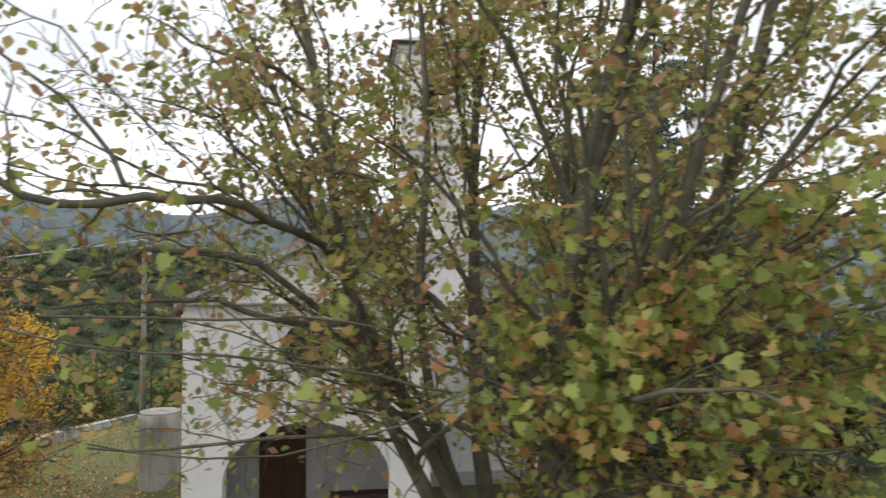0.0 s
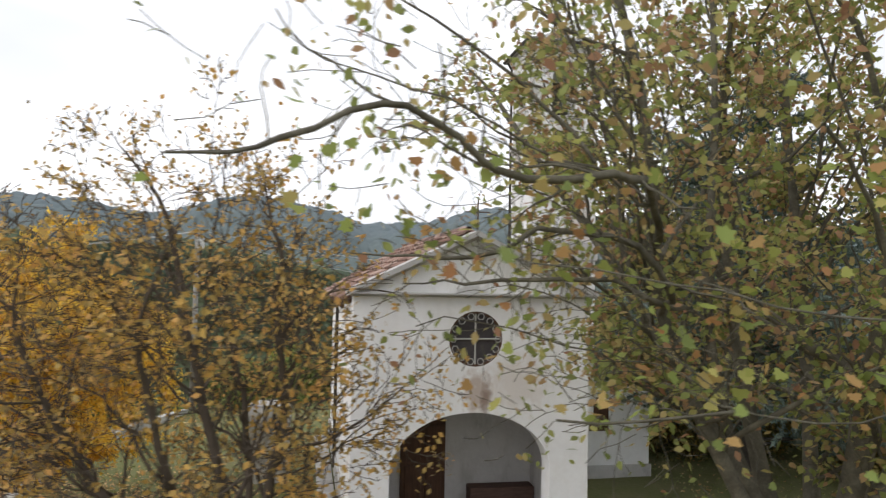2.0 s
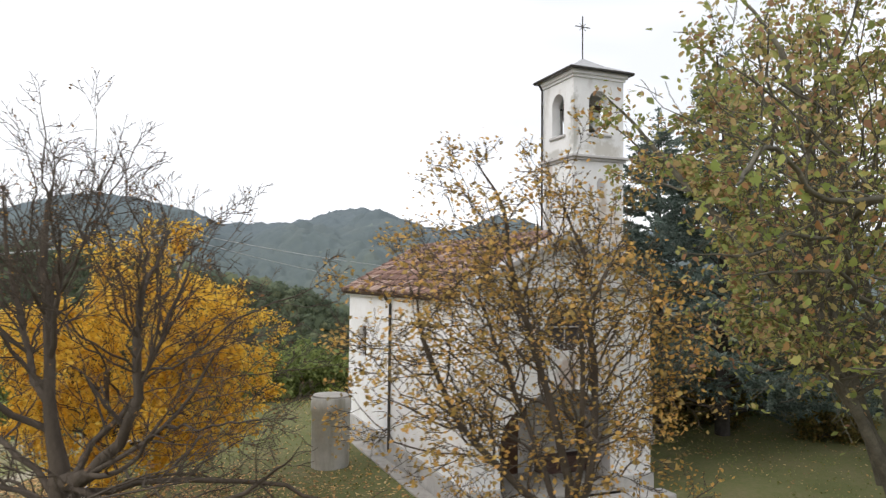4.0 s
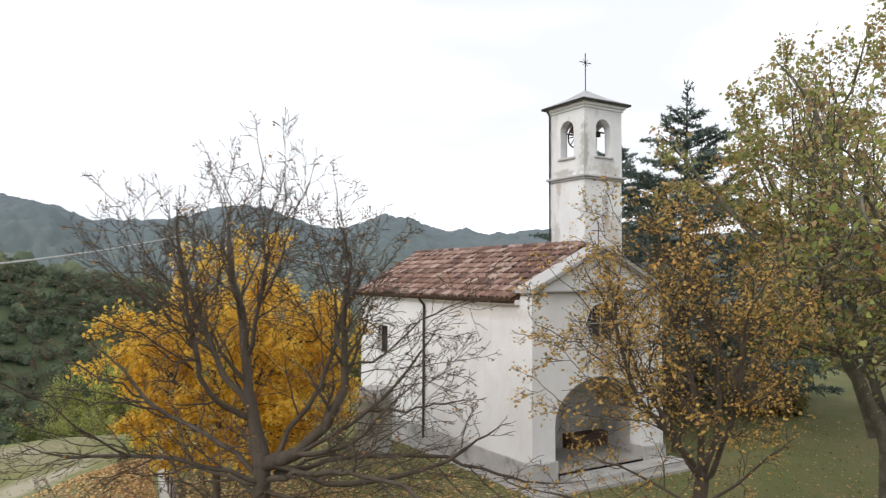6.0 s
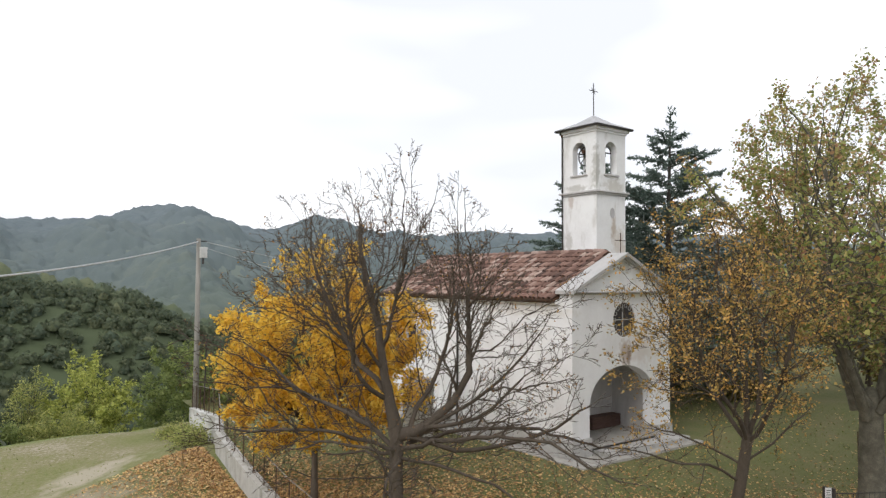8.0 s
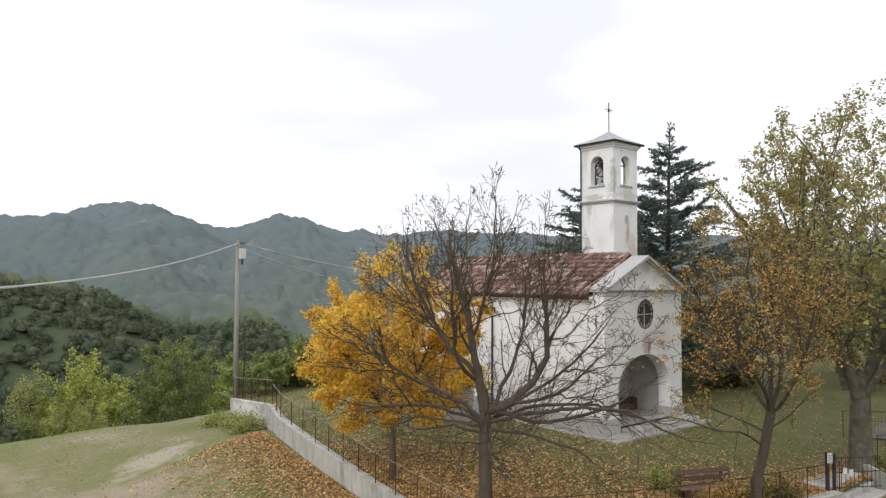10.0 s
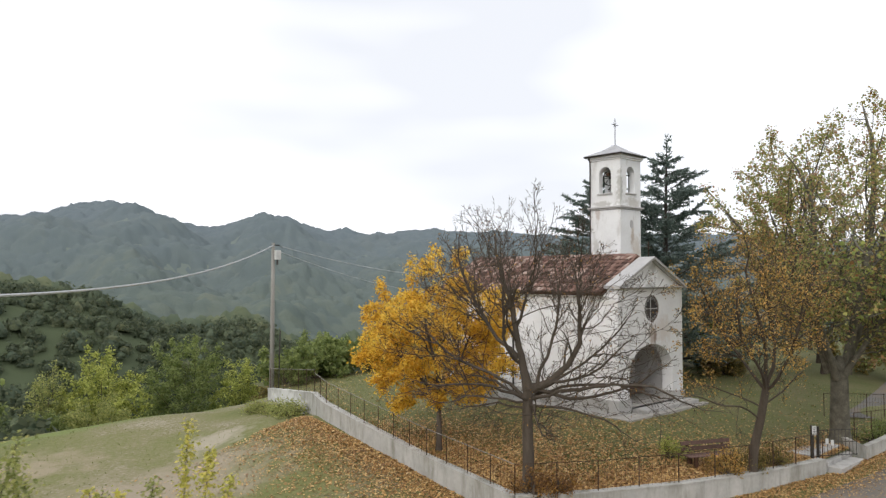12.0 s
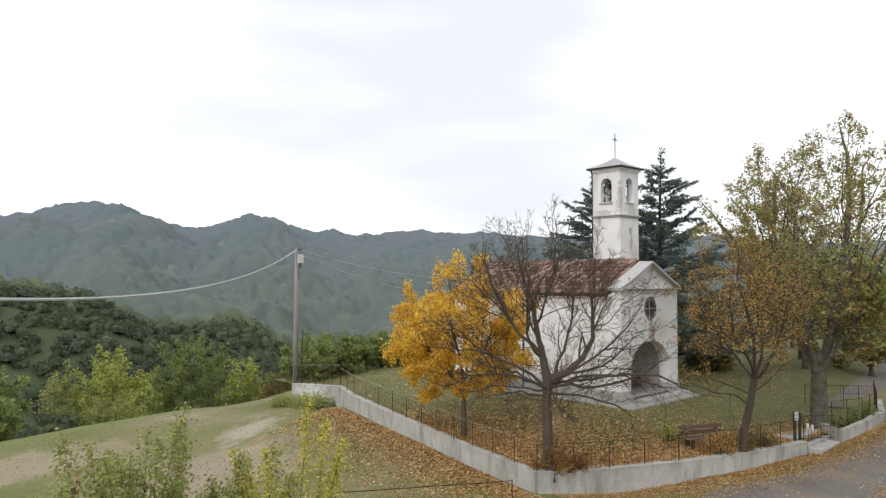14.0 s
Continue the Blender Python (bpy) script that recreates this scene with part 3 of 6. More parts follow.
tagged(strip("road", [(-34, -22.5), (-20, -13.2), (-9.5, -6.9), (-5, -6.6), (-1.0, -8.0), (3.0, -8.7), (8.0, -9.0), (13, -7.6), (40, -4.8)],
             [(-37, -26), (-22, -17), (-13, -11.6), (-7, -10.6), (-1.5, -11.4), (3.0, -12.2), (9.0, -12.4), (14, -11.2), (40, -8.4)], 0.03, asphalt),
       "worn grey asphalt lane with leaves along its edge", "road", kind="structure")

# drive that leaves the lane beyond the plane tree
t = np.linspace(0, 1, 40)[:, None]
w = np.linspace(0, 1, 6)[None, :]
dx = (10.5 + 27 * t) * (1 - w) + (12.6 + 27 * t) * w
dy = (-4.9 + 4.4 * t ** 1.3) * (1 - w) + (-7.0 + 1.8 * t) * w
tagged(sheet("drive", dx, dy, garden_ground(dx, dy) + 0.045, asphalt), "grey asphalt drive with leaves beyond the plane tree", "drive", kind="structure")


# ---------------------------------------------------------------- the chapel
W, L = 5.25, 11.2          # facade width, length of the nave
EAVE, RIDGE = 5.2, 6.84
chapel = thing("chapel", label="small white plastered country chapel with an arched porch and tiled roof", category="chapel")

# front wall with the arched opening of the porch, and the pediment above
front = bmesh.new()
wall_with_hole(front, [(0.0, 0.10), (W, 0.10), (W, 3.3), (0.0, 3.3)], arch_outline(2.6, 1.77, 0.24, 1.62, 1.27, 22), "y", 0.0, 0.55)
part("front_wall", front, plaster, chapel, "white plastered front with a wide low arch")
upper = bmesh.new()
wall_with_hole(upper, [(0.0, 3.3), (W, 3.3), (W, 5.37), (0.0, 5.37)], [(2.66 + 0.6 * math.cos(a * math.pi / 14), 4.47 + 0.6 * math.sin(a * math.pi / 14)) for a in range(28)], "y", 0.0, 0.55)
part("front_wall_upper", upper, plaster, chapel)
part("gable", prism(bmesh.new(), [(0.0, 5.42), (W, 5.42), (W / 2, 6.72)], "y", 0.03, 0.5), plaster_old, chapel, "stained plaster pediment")
cornice = bmesh.new()
box(cornice, -0.06, W + 0.06, -0.07, 0.5, 5.37, 5.41, 0.008)
box(cornice, -0.12, W + 0.12, -0.16, 0.5, 5.41, 5.465, 0.012)
part("pediment_cornice", cornice, coping_mat, chapel)
for side in (-1, 1):
    bm = bmesh.new()
    x_out, x_mid = W / 2 + side * (W / 2 + 0.14), W / 2
    prism(bm, [(x_out, 5.38), (x_mid, 6.7), (x_mid, 6.82), (x_out, 5.5)][::side], "y", -0.2, 0.62)
    part("coping", bm, coping_mat, chapel, "pale weathered stone coping along the gable")
    bm = bmesh.new()
    prism(bm, [(x_out - side * 0.1, 5.37), (x_mid, 6.62), (x_mid, 6.696), (x_out - side * 0.1, 5.446)][::side], "y", -0.1, 0.02)
    part("raking_moulding", bm, coping_mat, chapel)

# side and back walls, plinth all round
side_wall = bmesh.new()
wall_with_hole(side_wall, [(0.55, 0.1), (L, 0.1), (L, EAVE), (0.55, EAVE)], [(8.85, 2.85), (9.7, 2.85), (9.7, 3.95), (8.85, 3.95)], "x", 0.0, 0.45)
part("side_wall", side_wall, plaster, chapel, "white plastered side wall with one small window")
part("side_wall", a_box(W - 0.45, W, 0.55, L, 0.1, EAVE, bevel=0), plaster, chapel)
part("back_wall", prism(bmesh.new(), [(0.45, 0.1), (W - 0.45, 0.1), (W - 0.45, EAVE), (W / 2, RIDGE - 0.25), (0.45, EAVE)], "y", L - 0.45, L - 0.002), plaster, chapel)
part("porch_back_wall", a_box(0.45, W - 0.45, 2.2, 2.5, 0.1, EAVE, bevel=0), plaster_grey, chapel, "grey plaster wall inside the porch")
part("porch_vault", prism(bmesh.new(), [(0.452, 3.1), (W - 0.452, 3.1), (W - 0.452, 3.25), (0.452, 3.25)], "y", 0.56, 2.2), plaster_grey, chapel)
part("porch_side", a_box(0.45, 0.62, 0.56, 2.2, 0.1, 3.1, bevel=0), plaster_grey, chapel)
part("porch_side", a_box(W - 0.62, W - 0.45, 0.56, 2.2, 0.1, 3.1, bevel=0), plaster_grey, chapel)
part("porch_floor", a_box(0.45, W - 0.45, 0.0, 2.2, 0.05, 0.3, bevel=0), slab_mat, chapel)
for x0, x1, y0, y1 in ((-0.07, 0.9, -0.07, 0.56), (W - 0.9, W + 0.07, -0.07, 0.56), (-0.06, 0.1, 0.56, L + 0.05), (W - 0.1, W + 0.06, 0.56, L + 0.05)):
    part("plinth", a_box(x0, x1, y0, y1, -0.3, 0.62, bevel=0.02), plinth_mat, chapel, "grey damp-stained cement plinth")

# door and iron gate at the back of the porch
door = part("porch_door", a_box(1.35, 2.45, 2.12, 2.2, 0.3, 2.35), door_wood, chapel, "dark brown panelled wooden door")
for px0 in (1.45, 1.95):
    for z0, z1 in ((0.45, 1.25), (1.35, 2.2)):
        part("door_panel", a_box(px0, px0 + 0.4, 2.09, 2.12, z0, z1), door_wood, door)
part("porch_bench", a_box(3.0, 4.6, 1.75, 2.2, 0.3, 0.75), bench_wood, chapel, "low dark wooden seat inside the porch")

# round window: frame, glass, cross bars, ring of iron scrolls
oculus = part("round_window", prism(bmesh.new(), [(2.66 + 0.6 * math.cos(a * math.pi / 14), 4.47 + 0.6 * math.sin(a * math.pi / 14)) for a in range(28)], "y", 0.10, 0.13), glass_dark, chapel,
              "dark oval window pane above the arch")
frame_bm = bmesh.new()
for k in range(28):
    a0, a1 = k * math.pi / 14, (k + 1) * math.pi / 14
    rod(frame_bm, (2.66 + 0.58 * math.cos(a0), 0.06, 4.47 + 0.58 * math.sin(a0)), (2.66 + 0.58 * math.cos(a1), 0.06, 4.47 + 0.58 * math.sin(a1)), 0.035, 5)
part("window_frame", frame_bm, door_wood, oculus)
bars = bmesh.new()
rod(bars, (2.66, 0.075, 3.9), (2.66, 0.075, 5.04), 0.02, 5)
rod(bars, (2.1, 0.075, 4.47), (3.22, 0.075, 4.47), 0.02, 5)
part("glazing_bars", bars, plinth_mat, oculus)
for k in range(14):
    scroll = bmesh.new()
    a = k * math.pi / 7
    c0 = Vector((2.66 + 0.5 * math.cos(a), 0.03, 4.47 + 0.5 * math.sin(a)))
    for j in range(6):
        b0, b1 = j * math.pi / 3, (j + 1) * math.pi / 3
        rod(scroll, c0 + Vector((0.075 * math.cos(b0), 0, 0.075 * math.sin(b0))), c0 + Vector((0.075 * math.cos(b1), 0, 0.075 * math.sin(b1))), 0.011, 4)
    part("iron_scroll", scroll, coping_mat, oculus)

# side window
side_window = part("side_window", a_box(0.26, 0.30, 8.85, 9.7, 2.85, 3.95, bevel=0), glass_dark, chapel, "small barred window in the side wall")
for k in range(4):
    part("window_bar", rod(bmesh.new(), (0.12, 9.0 + k * 0.18, 2.84), (0.12, 9.0 + k * 0.18, 3.96), 0.012), dark_metal, side_window)
part("window_frame", wall_with_hole(bmesh.new(), [(8.85, 2.85), (9.7, 2.85), (9.7, 3.95), (8.85, 3.95)], [(8.92, 2.92), (9.63, 2.92), (9.63, 3.88), (8.92, 3.88)], "x", 0.2, 0.262), door_wood, side_window)

# gutter and down pipe
gut = bmesh.new()
rod(gut, (-0.24, 0.66, EAVE - 0.02), (-0.24, L + 0.2, EAVE - 0.02), 0.065, 8)
part("gutter", gut, rusty, chapel, "dark metal gutter under the eaves")
dp = bmesh.new()
rod(dp, (-0.24, 5.95, EAVE - 0.03), (-0.24, 5.95, EAVE - 0.16), 0.045)
rod(dp, (-0.24, 5.95, EAVE - 0.16), (-0.07, 5.95, EAVE - 0.34), 0.045)
rod(dp, (-0.07, 5.95, EAVE - 0.34), (-0.07, 5.95, 0.25), 0.045)
part("down_pipe", dp, dark_metal, chapel, "dark metal rainwater pipe")
part("eaves_moulding", a_box(-0.16, 0.0, 0.56, L, EAVE - 0.18, EAVE - 0.02, bevel=0.02), plaster_old, chapel)

# roof deck under the tiles
for side in (-1, 1):
    xo = W / 2 + side * (W / 2 + 0.22)
    part("roof_deck", prism(bmesh.new(), [(xo, EAVE - 0.02), (W / 2, RIDGE - 0.02), (W / 2, RIDGE - 0.12), (xo, EAVE - 0.12)], "y", 0.6, L + 0.25), door_wood, chapel)

# slabs and steps in front of the porch and along the side
step = thing("porch_step", label="worn grey stone step in front of the chapel porch", category="step")
part("tread", a_box(0.95, W + 0.35, -0.62, -0.01, -0.15, 0.19, bevel=0.025), plinth_mat, step)
apron = thing("stone_apron", label="pale worn stone slabs round the foot of the chapel", category="paving")
ax0 = -0.56
for k in range(9):
    x0 = ax0 + k * 0.72
    part("slab", a_box(x0 + 0.008, min(x0 + 0.712, 5.95), -0.95, -0.63 if 0.9 < x0 < 5.5 else -0.08, -0.3, 0.02 + 0.008 * (k % 3), bevel=0.012), slab_mat, apron)
for k in range(12):
    y0 = -0.06 + k * 0.94
    part("slab", a_box(-0.56, -0.1, y0 + 0.008, y0 + 0.93, -0.3, 0.015 + 0.008 * ((k * 2) % 3), bevel=0.012), slab_mat, apron)

# low sacristy beside the nave
part("annex_wall", a_box(W, 9.2, 4.9, 5.3, -0.3, 2.75, bevel=0), plaster, chapel, "white wall of the low sacristy")
part("annex_wall", a_box(8.8, 9.2, 5.3, 9.2, -0.3, 2.75, bevel=0), plaster, chapel)
part("annex_wall", a_box(W, 8.8, 8.8, 9.2, -0.3, 2.75, bevel=0), plaster, chapel)
part("annex_plinth", a_box(W + 0.06, 9.26, 4.84, 4.9, -0.3, 0.35), plinth_mat, chapel)
part("annex_roof", prism(bmesh.new(), [(W, 3.75), (9.55, 2.72), (9.55, 2.84), (W, 3.88)], "y", 4.65, 9.5), tile_far, chapel, "tiled lean-to roof")
aw = part("annex_window", a_box(7.3, 7.9, 4.86, 4.898, 1.35, 2.2), door_wood, chapel, "small shuttered window of the sacristy")
part("shutter", a_box(7.34, 7.59, 4.83, 4.86, 1.4, 2.15), door_wood, aw)
part("shutter", a_box(7.61, 7.86, 4.83, 4.86, 1.4, 2.15), door_wood, aw)

# ---------------------------------------------------------------- bell tower
TX, TY, TH = 5.77, 4.03, 0.92
tower = thing("bell_tower", label="square white bell tower with arched openings and weather stains", category="tower")
part("lower_shaft", a_box(TX - TH, TX + TH, TY - TH, TY + TH, 2.0, 9.36, bevel=0.02), plaster_old, tower, "stained white plaster shaft")
band = bmesh.new()
box(band, TX - TH - 0.06, TX + TH + 0.06, TY - TH - 0.06, TY + TH + 0.06, 9.36, 9.44, 0.01)
box(band, TX - TH - 0.13, TX + TH + 0.13, TY - TH - 0.13, TY + TH + 0.13, 9.44, 9.52, 0.01)
part("string_course", band, plaster_grey, tower, "dark stained moulding")
for face in range(4):
    bm = bmesh.new()
    wide = TH if face % 2 == 0 else TH - 0.3
    wall_with_hole(bm, [(-wide, 9.52), (wide, 9.52), (wide, 11.93), (-wide, 11.93)], arch_outline(0, 0.36, 10.22, 11.22, 0.36, 12), "y", -TH, -TH + 0.3)
    bmesh.ops.rotate(bm, verts=bm.verts, cent=(0, 0, 0), matrix=Matrix.Rotation(face * math.pi / 2, 3, "Z"))
    bmesh.ops.translate(bm, verts=bm.verts, vec=(TX, TY, 0))
    part("belfry_wall", bm, plaster_old, tower, "white belfry wall with an arched opening")
    bm = a_box(-0.46, 0.46, -TH - 0.07, -TH + 0.3, 10.14, 10.215)
    bmesh.ops.rotate(bm, verts=bm.verts, cent=(0, 0, 0), matrix=Matrix.Rotation(face * math.pi / 2, 3, "Z"))
    bmesh.ops.translate(bm, verts=bm.verts, vec=(TX, TY, 0))
    part("sill", bm, plaster_grey, tower)
crown = bmesh.new()
box(crown, TX - TH - 0.05, TX + TH + 0.05, TY - TH - 0.05, TY + TH + 0.05, 11.93, 12.02, 0.01)
box(crown, TX - TH - 0.12, TX + TH + 0.12, TY - TH - 0.12, TY + TH + 0.12, 12.02, 12.14, 0.02)
part("crown_moulding", crown, plaster, tower)
part("belfry_floor", a_box(TX - TH + 0.3, TX + TH - 0.3, TY - TH + 0.3, TY + TH - 0.3, 9.53, 9.7, bevel=0), plaster_grey, tower)
cap = bmesh.new()
H = 1.14
base = [cap.verts.new((TX + sx * H, TY + sy * H, 12.22)) for sx, sy in ((-1, -1), (1, -1), (1, 1), (-1, 1))]
mid = [cap.verts.new((TX + sx * 0.5, TY + sy * 0.5, 12.52)) for sx, sy in ((-1, -1), (1, -1), (1, 1), (-1, 1))]
top = cap.verts.new((TX, TY, 12.86))
for k in range(4):
    cap.faces.new((base[k], base[(k + 1) % 4], mid[(k + 1) % 4], mid[k]))
    cap.faces.new((mid[k], mid[(k + 1) % 4], top))
under = [cap.verts.new((v.co.x, v.co.y, 12.142)) for v in base]
for k in range(4):
    cap.faces.new((base[k], under[k], under[(k + 1) % 4], base[(k + 1) % 4]))
cap.faces.new(under)
part("tower_roof", cap, lead_mat, tower, "low grey metal pyramid roof")
edge_bm = bmesh.new()
for k in range(4):
    c0, c1 = [(TX + sx * (H + 0.01), TY + sy * (H + 0.01), 12.17) for sx, sy in (((-1, -1), (1, -1), (1, 1), (-1, 1))[k], ((-1, -1), (1, -1), (1, 1), (-1, 1))[(k + 1) % 4])]
    rod(edge_bm, c0, c1, 0.045, 6)
part("roof_edge", edge_bm, dark_metal, tower, "dark metal roof edge")
pipe = bmesh.new()
px_, py_ = TX - TH - 0.06, TY + TH - 0.02
rod(pipe, (px_ - 0.12, py_, 12.1), (px_, py_, 11.9), 0.035)
rod(pipe, (px_, py_, 11.9), (px_, py_, 6.6), 0.035)
part("down_pipe", pipe, dark_metal, tower, "thin dark down pipe")
# no hollow here: the niche's shade is only the plate's grey colour
part("blind_oval", prism(bmesh.new(), [(TX + 0.06 + 0.14 * math.cos(a * math.pi / 8), 8.62 + 0.22 * math.sin(a * math.pi / 8)) for a in range(16)], "y", TY - TH - 0.012, TY - TH + 0.02), plaster_grey, tower, "flat grey oval plate in place of a small niche")
part("tower_foot", a_box(TX - TH - 0.05, TX + TH + 0.05, TY - TH - 0.05, TY + TH + 0.05, 6.3, 6.82, bevel=0.02), plaster_grey, tower)

# bell and its beam
bell = thing("bell", (TX, TY, 10.55), label="dark bronze bell hung in the open belfry", category="bell")
prof = [(0.02, 0.62), (0.12, 0.6), (0.17, 0.5), (0.19, 0.32), (0.27, 0.12), (0.38, -0.04), (0.41, -0.08), (0.36, -0.08), (0.2, 0.15), (0.15, 0.45), (0.02, 0.56)]
bm = bmesh.new()
rings = [[bm.verts.new((r * math.cos(k * math.pi / 8), r * math.sin(k * math.pi / 8), z)) for k in range(16)] for r, z in prof]
for a, b in zip(rings, rings[1:]):
    for k in range(16):
        bm.faces.new((a[k], a[(k + 1) % 16], b[(k + 1) % 16], b[k]))
part("bell_body", bm, bronze, bell, smooth=True)
part("headstock", a_box(-0.7, 0.7, -0.07, 0.07, 0.6, 0.76), door_wood, bell)
part("clapper", rod(bmesh.new(), (0, 0, 0.5), (0, 0, -0.06), 0.025), dark_metal, bell)
wheel = bmesh.new()
for k in range(16):
    a0, a1 = k * math.pi / 8, (k + 1) * math.pi / 8
    rod(wheel, (-0.5, 0.4 * math.cos(a0), 0.5 + 0.4 * math.sin(a0)), (-0.5, 0.4 * math.cos(a1), 0.5 + 0.4 * math.sin(a1)), 0.03, 5)
for k in range(4):
    a0 = k * math.pi / 4
    rod(wheel, (-0.5, 0.4 * math.cos(a0), 0.5 + 0.4 * math.sin(a0)), (-0.5, -0.4 * math.cos(a0), 0.5 - 0.4 * math.sin(a0)), 0.02, 5)
part("bell_wheel", wheel, dark_metal, bell)
for sy in (-0.45, 0.45):
    for sz in (-0.35, 0.66):
        part("frame_bar", rod(bmesh.new(), (-0.62, sy, sz), (0.62, sy, sz), 0.03), dark_metal, bell)

# cross
cross = thing("roof_cross", (TX, TY, 12.8), label="thin iron cross with rays on the tower top", category="cross")
part("stem", rod(bmesh.new(), (0, 0, 0), (0, 0, 1.45), 0.022), dark_metal, cross)
part("arm", rod(bmesh.new(), (-0.28, 0, 1.1), (0.28, 0, 1.1), 0.018), dark_metal, cross)
for k in range(4):
    a = math.pi / 4 + k * math.pi / 2
    rays = bmesh.new()
    rod(rays, (0.04 * math.cos(a), 0, 1.1 + 0.04 * math.sin(a)), (0.17 * math.cos(a), 0, 1.1 + 0.17 * math.sin(a)), 0.01, 5)
    part("ray", rays, dark_metal, cross)
part("lightning_rod", rod(bmesh.new(), (TX + 0.25, TY + 0.3, 12.5), (TX + 0.45, TY + 0.5, 12.95), 0.014, 5), dark_metal, tower)

# thin cross on the gable
gable_cross = thing("gable_cross", (2.7, 0.18, 6.8), label="thin rusty iron cross on the gable's peak", category="cross")
part("stem", rod(bmesh.new(), (0, 0, 0), (0, 0, 0.72), 0.016, 6), rusty, gable_cross)
part("arm", rod(bmesh.new(), (-0.27, 0, 0.45), (0.27, 0, 0.45), 0.014, 6), rusty, gable_cross)


# ---------------------------------------------------------------- retaining wall, fences, pole, bench
def wall_run(name, line, thick, deep, label):
    """A wall along a line of x, y, top height, with a thin coping; sits deep in the ground."""
    root = thing(name, label=label, category="wall", kind="structure")
    n = len(line)
    normals = []
    for i in range(n):
        a, b = Vector(line[max(i - 1, 0)][:2]), Vector(line[min(i + 1, n - 1)][:2])
        d = (b - a).normalized()
        normals.append(Vector((d.y, -d.x)))

    def body(bm, t, z_of_top, z_of_foot):
        rings = []
        for (x, y, z), nn in zip(line, normals):
            p = Vector((x, y))
            a, b = p + nn * t, p - nn * t
            rings.append([bm.verts.new((a.x, a.y, z_of_foot(z))), bm.verts.new((b.x, b.y, z_of_foot(z))), bm.verts.new((b.x, b.y, z_of_top(z))), bm.verts.new((a.x, a.y, z_of_top(z)))])
        for r, q in zip(rings, rings[1:]):
            for k in range(4):
                bm.faces.new((r[k], r[(k + 1) % 4], q[(k + 1) % 4], q[k]))
        bm.faces.new(rings[0])
        bm.faces.new(rings[-1][::-1])
        return bm
    part("wall_body", body(bmesh.new(), thick / 2, lambda z: z - 0.05, lambda z: z - deep), concrete, root)
    part("wall_coping", body(bmesh.new(), thick / 2 + 0.02, lambda z: z, lambda z: z - 0.048), concrete, root)
    return root


def dense(line, step):
    out = []
    for a, b in zip(line, line[1:]):
        a, b = Vector(a), Vector(b)
        k = max(1, round((b - a).length / step))
        out += [a + (b - a) * (i / k) for i in range(k)]
    return out + [Vector(line[-1])]


wall_run("wall_garden_side", [tuple(p) for p in dense(WALL_LEFT, 2.0)], 0.28, 2.4, "stained concrete retaining wall along the field")
wall_run("wall_garden_front", [tuple(p) for p in dense(WALL_FRONT, 1.5)], 0.28, 2.0, "curved grey concrete retaining wall along the lane")
wall_run("wall_flower_bed", [(5.6, -6.75, -0.5), (4.6, -7.95, -0.55), (7.2, -8.2, -0.42), (9.6, -8.15, -0.32), (12.5, -7.2, -0.2)], 0.24, 1.4, "low concrete wall of the raised bed")


def post_shape(h, r=0.018):
    bm = bmesh.new()
    rod(bm, (0, 0, -0.12), (0, 0, h), r, 6)
    return bm


def fence(name, line, height, spacing, label, wires=3, infill=0.0, rail_metal=None):
    root = thing(name, label=label, category="fence")
    pts = dense(line, spacing)
    first = part("post", post_shape(height), rusty, root)
    first.location = pts[0]
    for p in pts[1:]:
        o = new("post", first.data)
        o.parent, o.location = root, p
    for w in range(wires):
        bm = bmesh.new()
        z = height * (0.98 - 0.42 * w) if wires > 1 else height * 0.98
        for a, b in zip(pts, pts[1:]):
            rod(bm, a + Vector((0, 0, z)), b + Vector((0, 0, z)), 0.012 if w == 0 else 0.004, 5)
        part("rail" if w == 0 else "wire", bm, (rail_metal or rusty) if w == 0 else rusty, root)
    if infill:
        bm = bmesh.new()
        for a, b in zip(pts, pts[1:]):
            k = max(2, int((b - a).length / infill))
            for i in range(k):
                p = a + (b - a) * (i / k)
                rod(bm, p, p + Vector((0, 0, height * 0.97)), 0.0035, 4)
        tagged(part("wire_mesh", bm, rusty, root), kind="stuff")
    return root


fence("side_fence", [(x, y, z) for x, y, z in WALL_LEFT[:5]], 0.95, 1.25, "rusty iron fence with a pale top rail on the garden wall", 3, 0.16, galvanised)
fence("corner_fence", [(x, y, z) for x, y, z in WALL_LEFT[4:]], 1.1, 1.0, "wire fence bent outward behind the street pole", 3, 0.2, galvanised)
fence("front_fence", [(x, y, z) for x, y, z in WALL_FRONT], 0.95, 1.3, "thin rusty wire fence on the front wall", 3, 0.16)
fence("bed_fence", [(6.4, -7.0, -0.55), (7.6, -7.9, -0.42), (9.6, -7.95, -0.32), (12.5, -7.0, -0.2)], 0.9, 0.95, "dark iron railing behind the flower bed", 2, 0.14)
fence("yard_railing", [(9.8, -4.6, -0.45), (11.4, -5.9, -0.5), (12.9, -6.9, -0.55)], 0.95, 1.2, "dark iron railing along the drive", 2, 0.14)

# gate between the walls, left ajar, with a notice on its post
gate = thing("garden_gate", (2.2, -6.95, -0.86), -32, label="small dark iron garden gate at the top of the steps", category="gate")
part("gate_post", a_box(-0.05, 0.05, -0.05, 0.05, -0.3, 1.25), dark_metal, gate)
part("gate_post", a_box(0.2, 0.28, -0.05, 0.05, -0.3, 1.2), dark_metal, gate)
leaf_bm = bmesh.new()
for z in (0.12, 0.6, 1.05):
    rod(leaf_bm, (0.28, 0, z), (1.9, 0.0, z), 0.016)
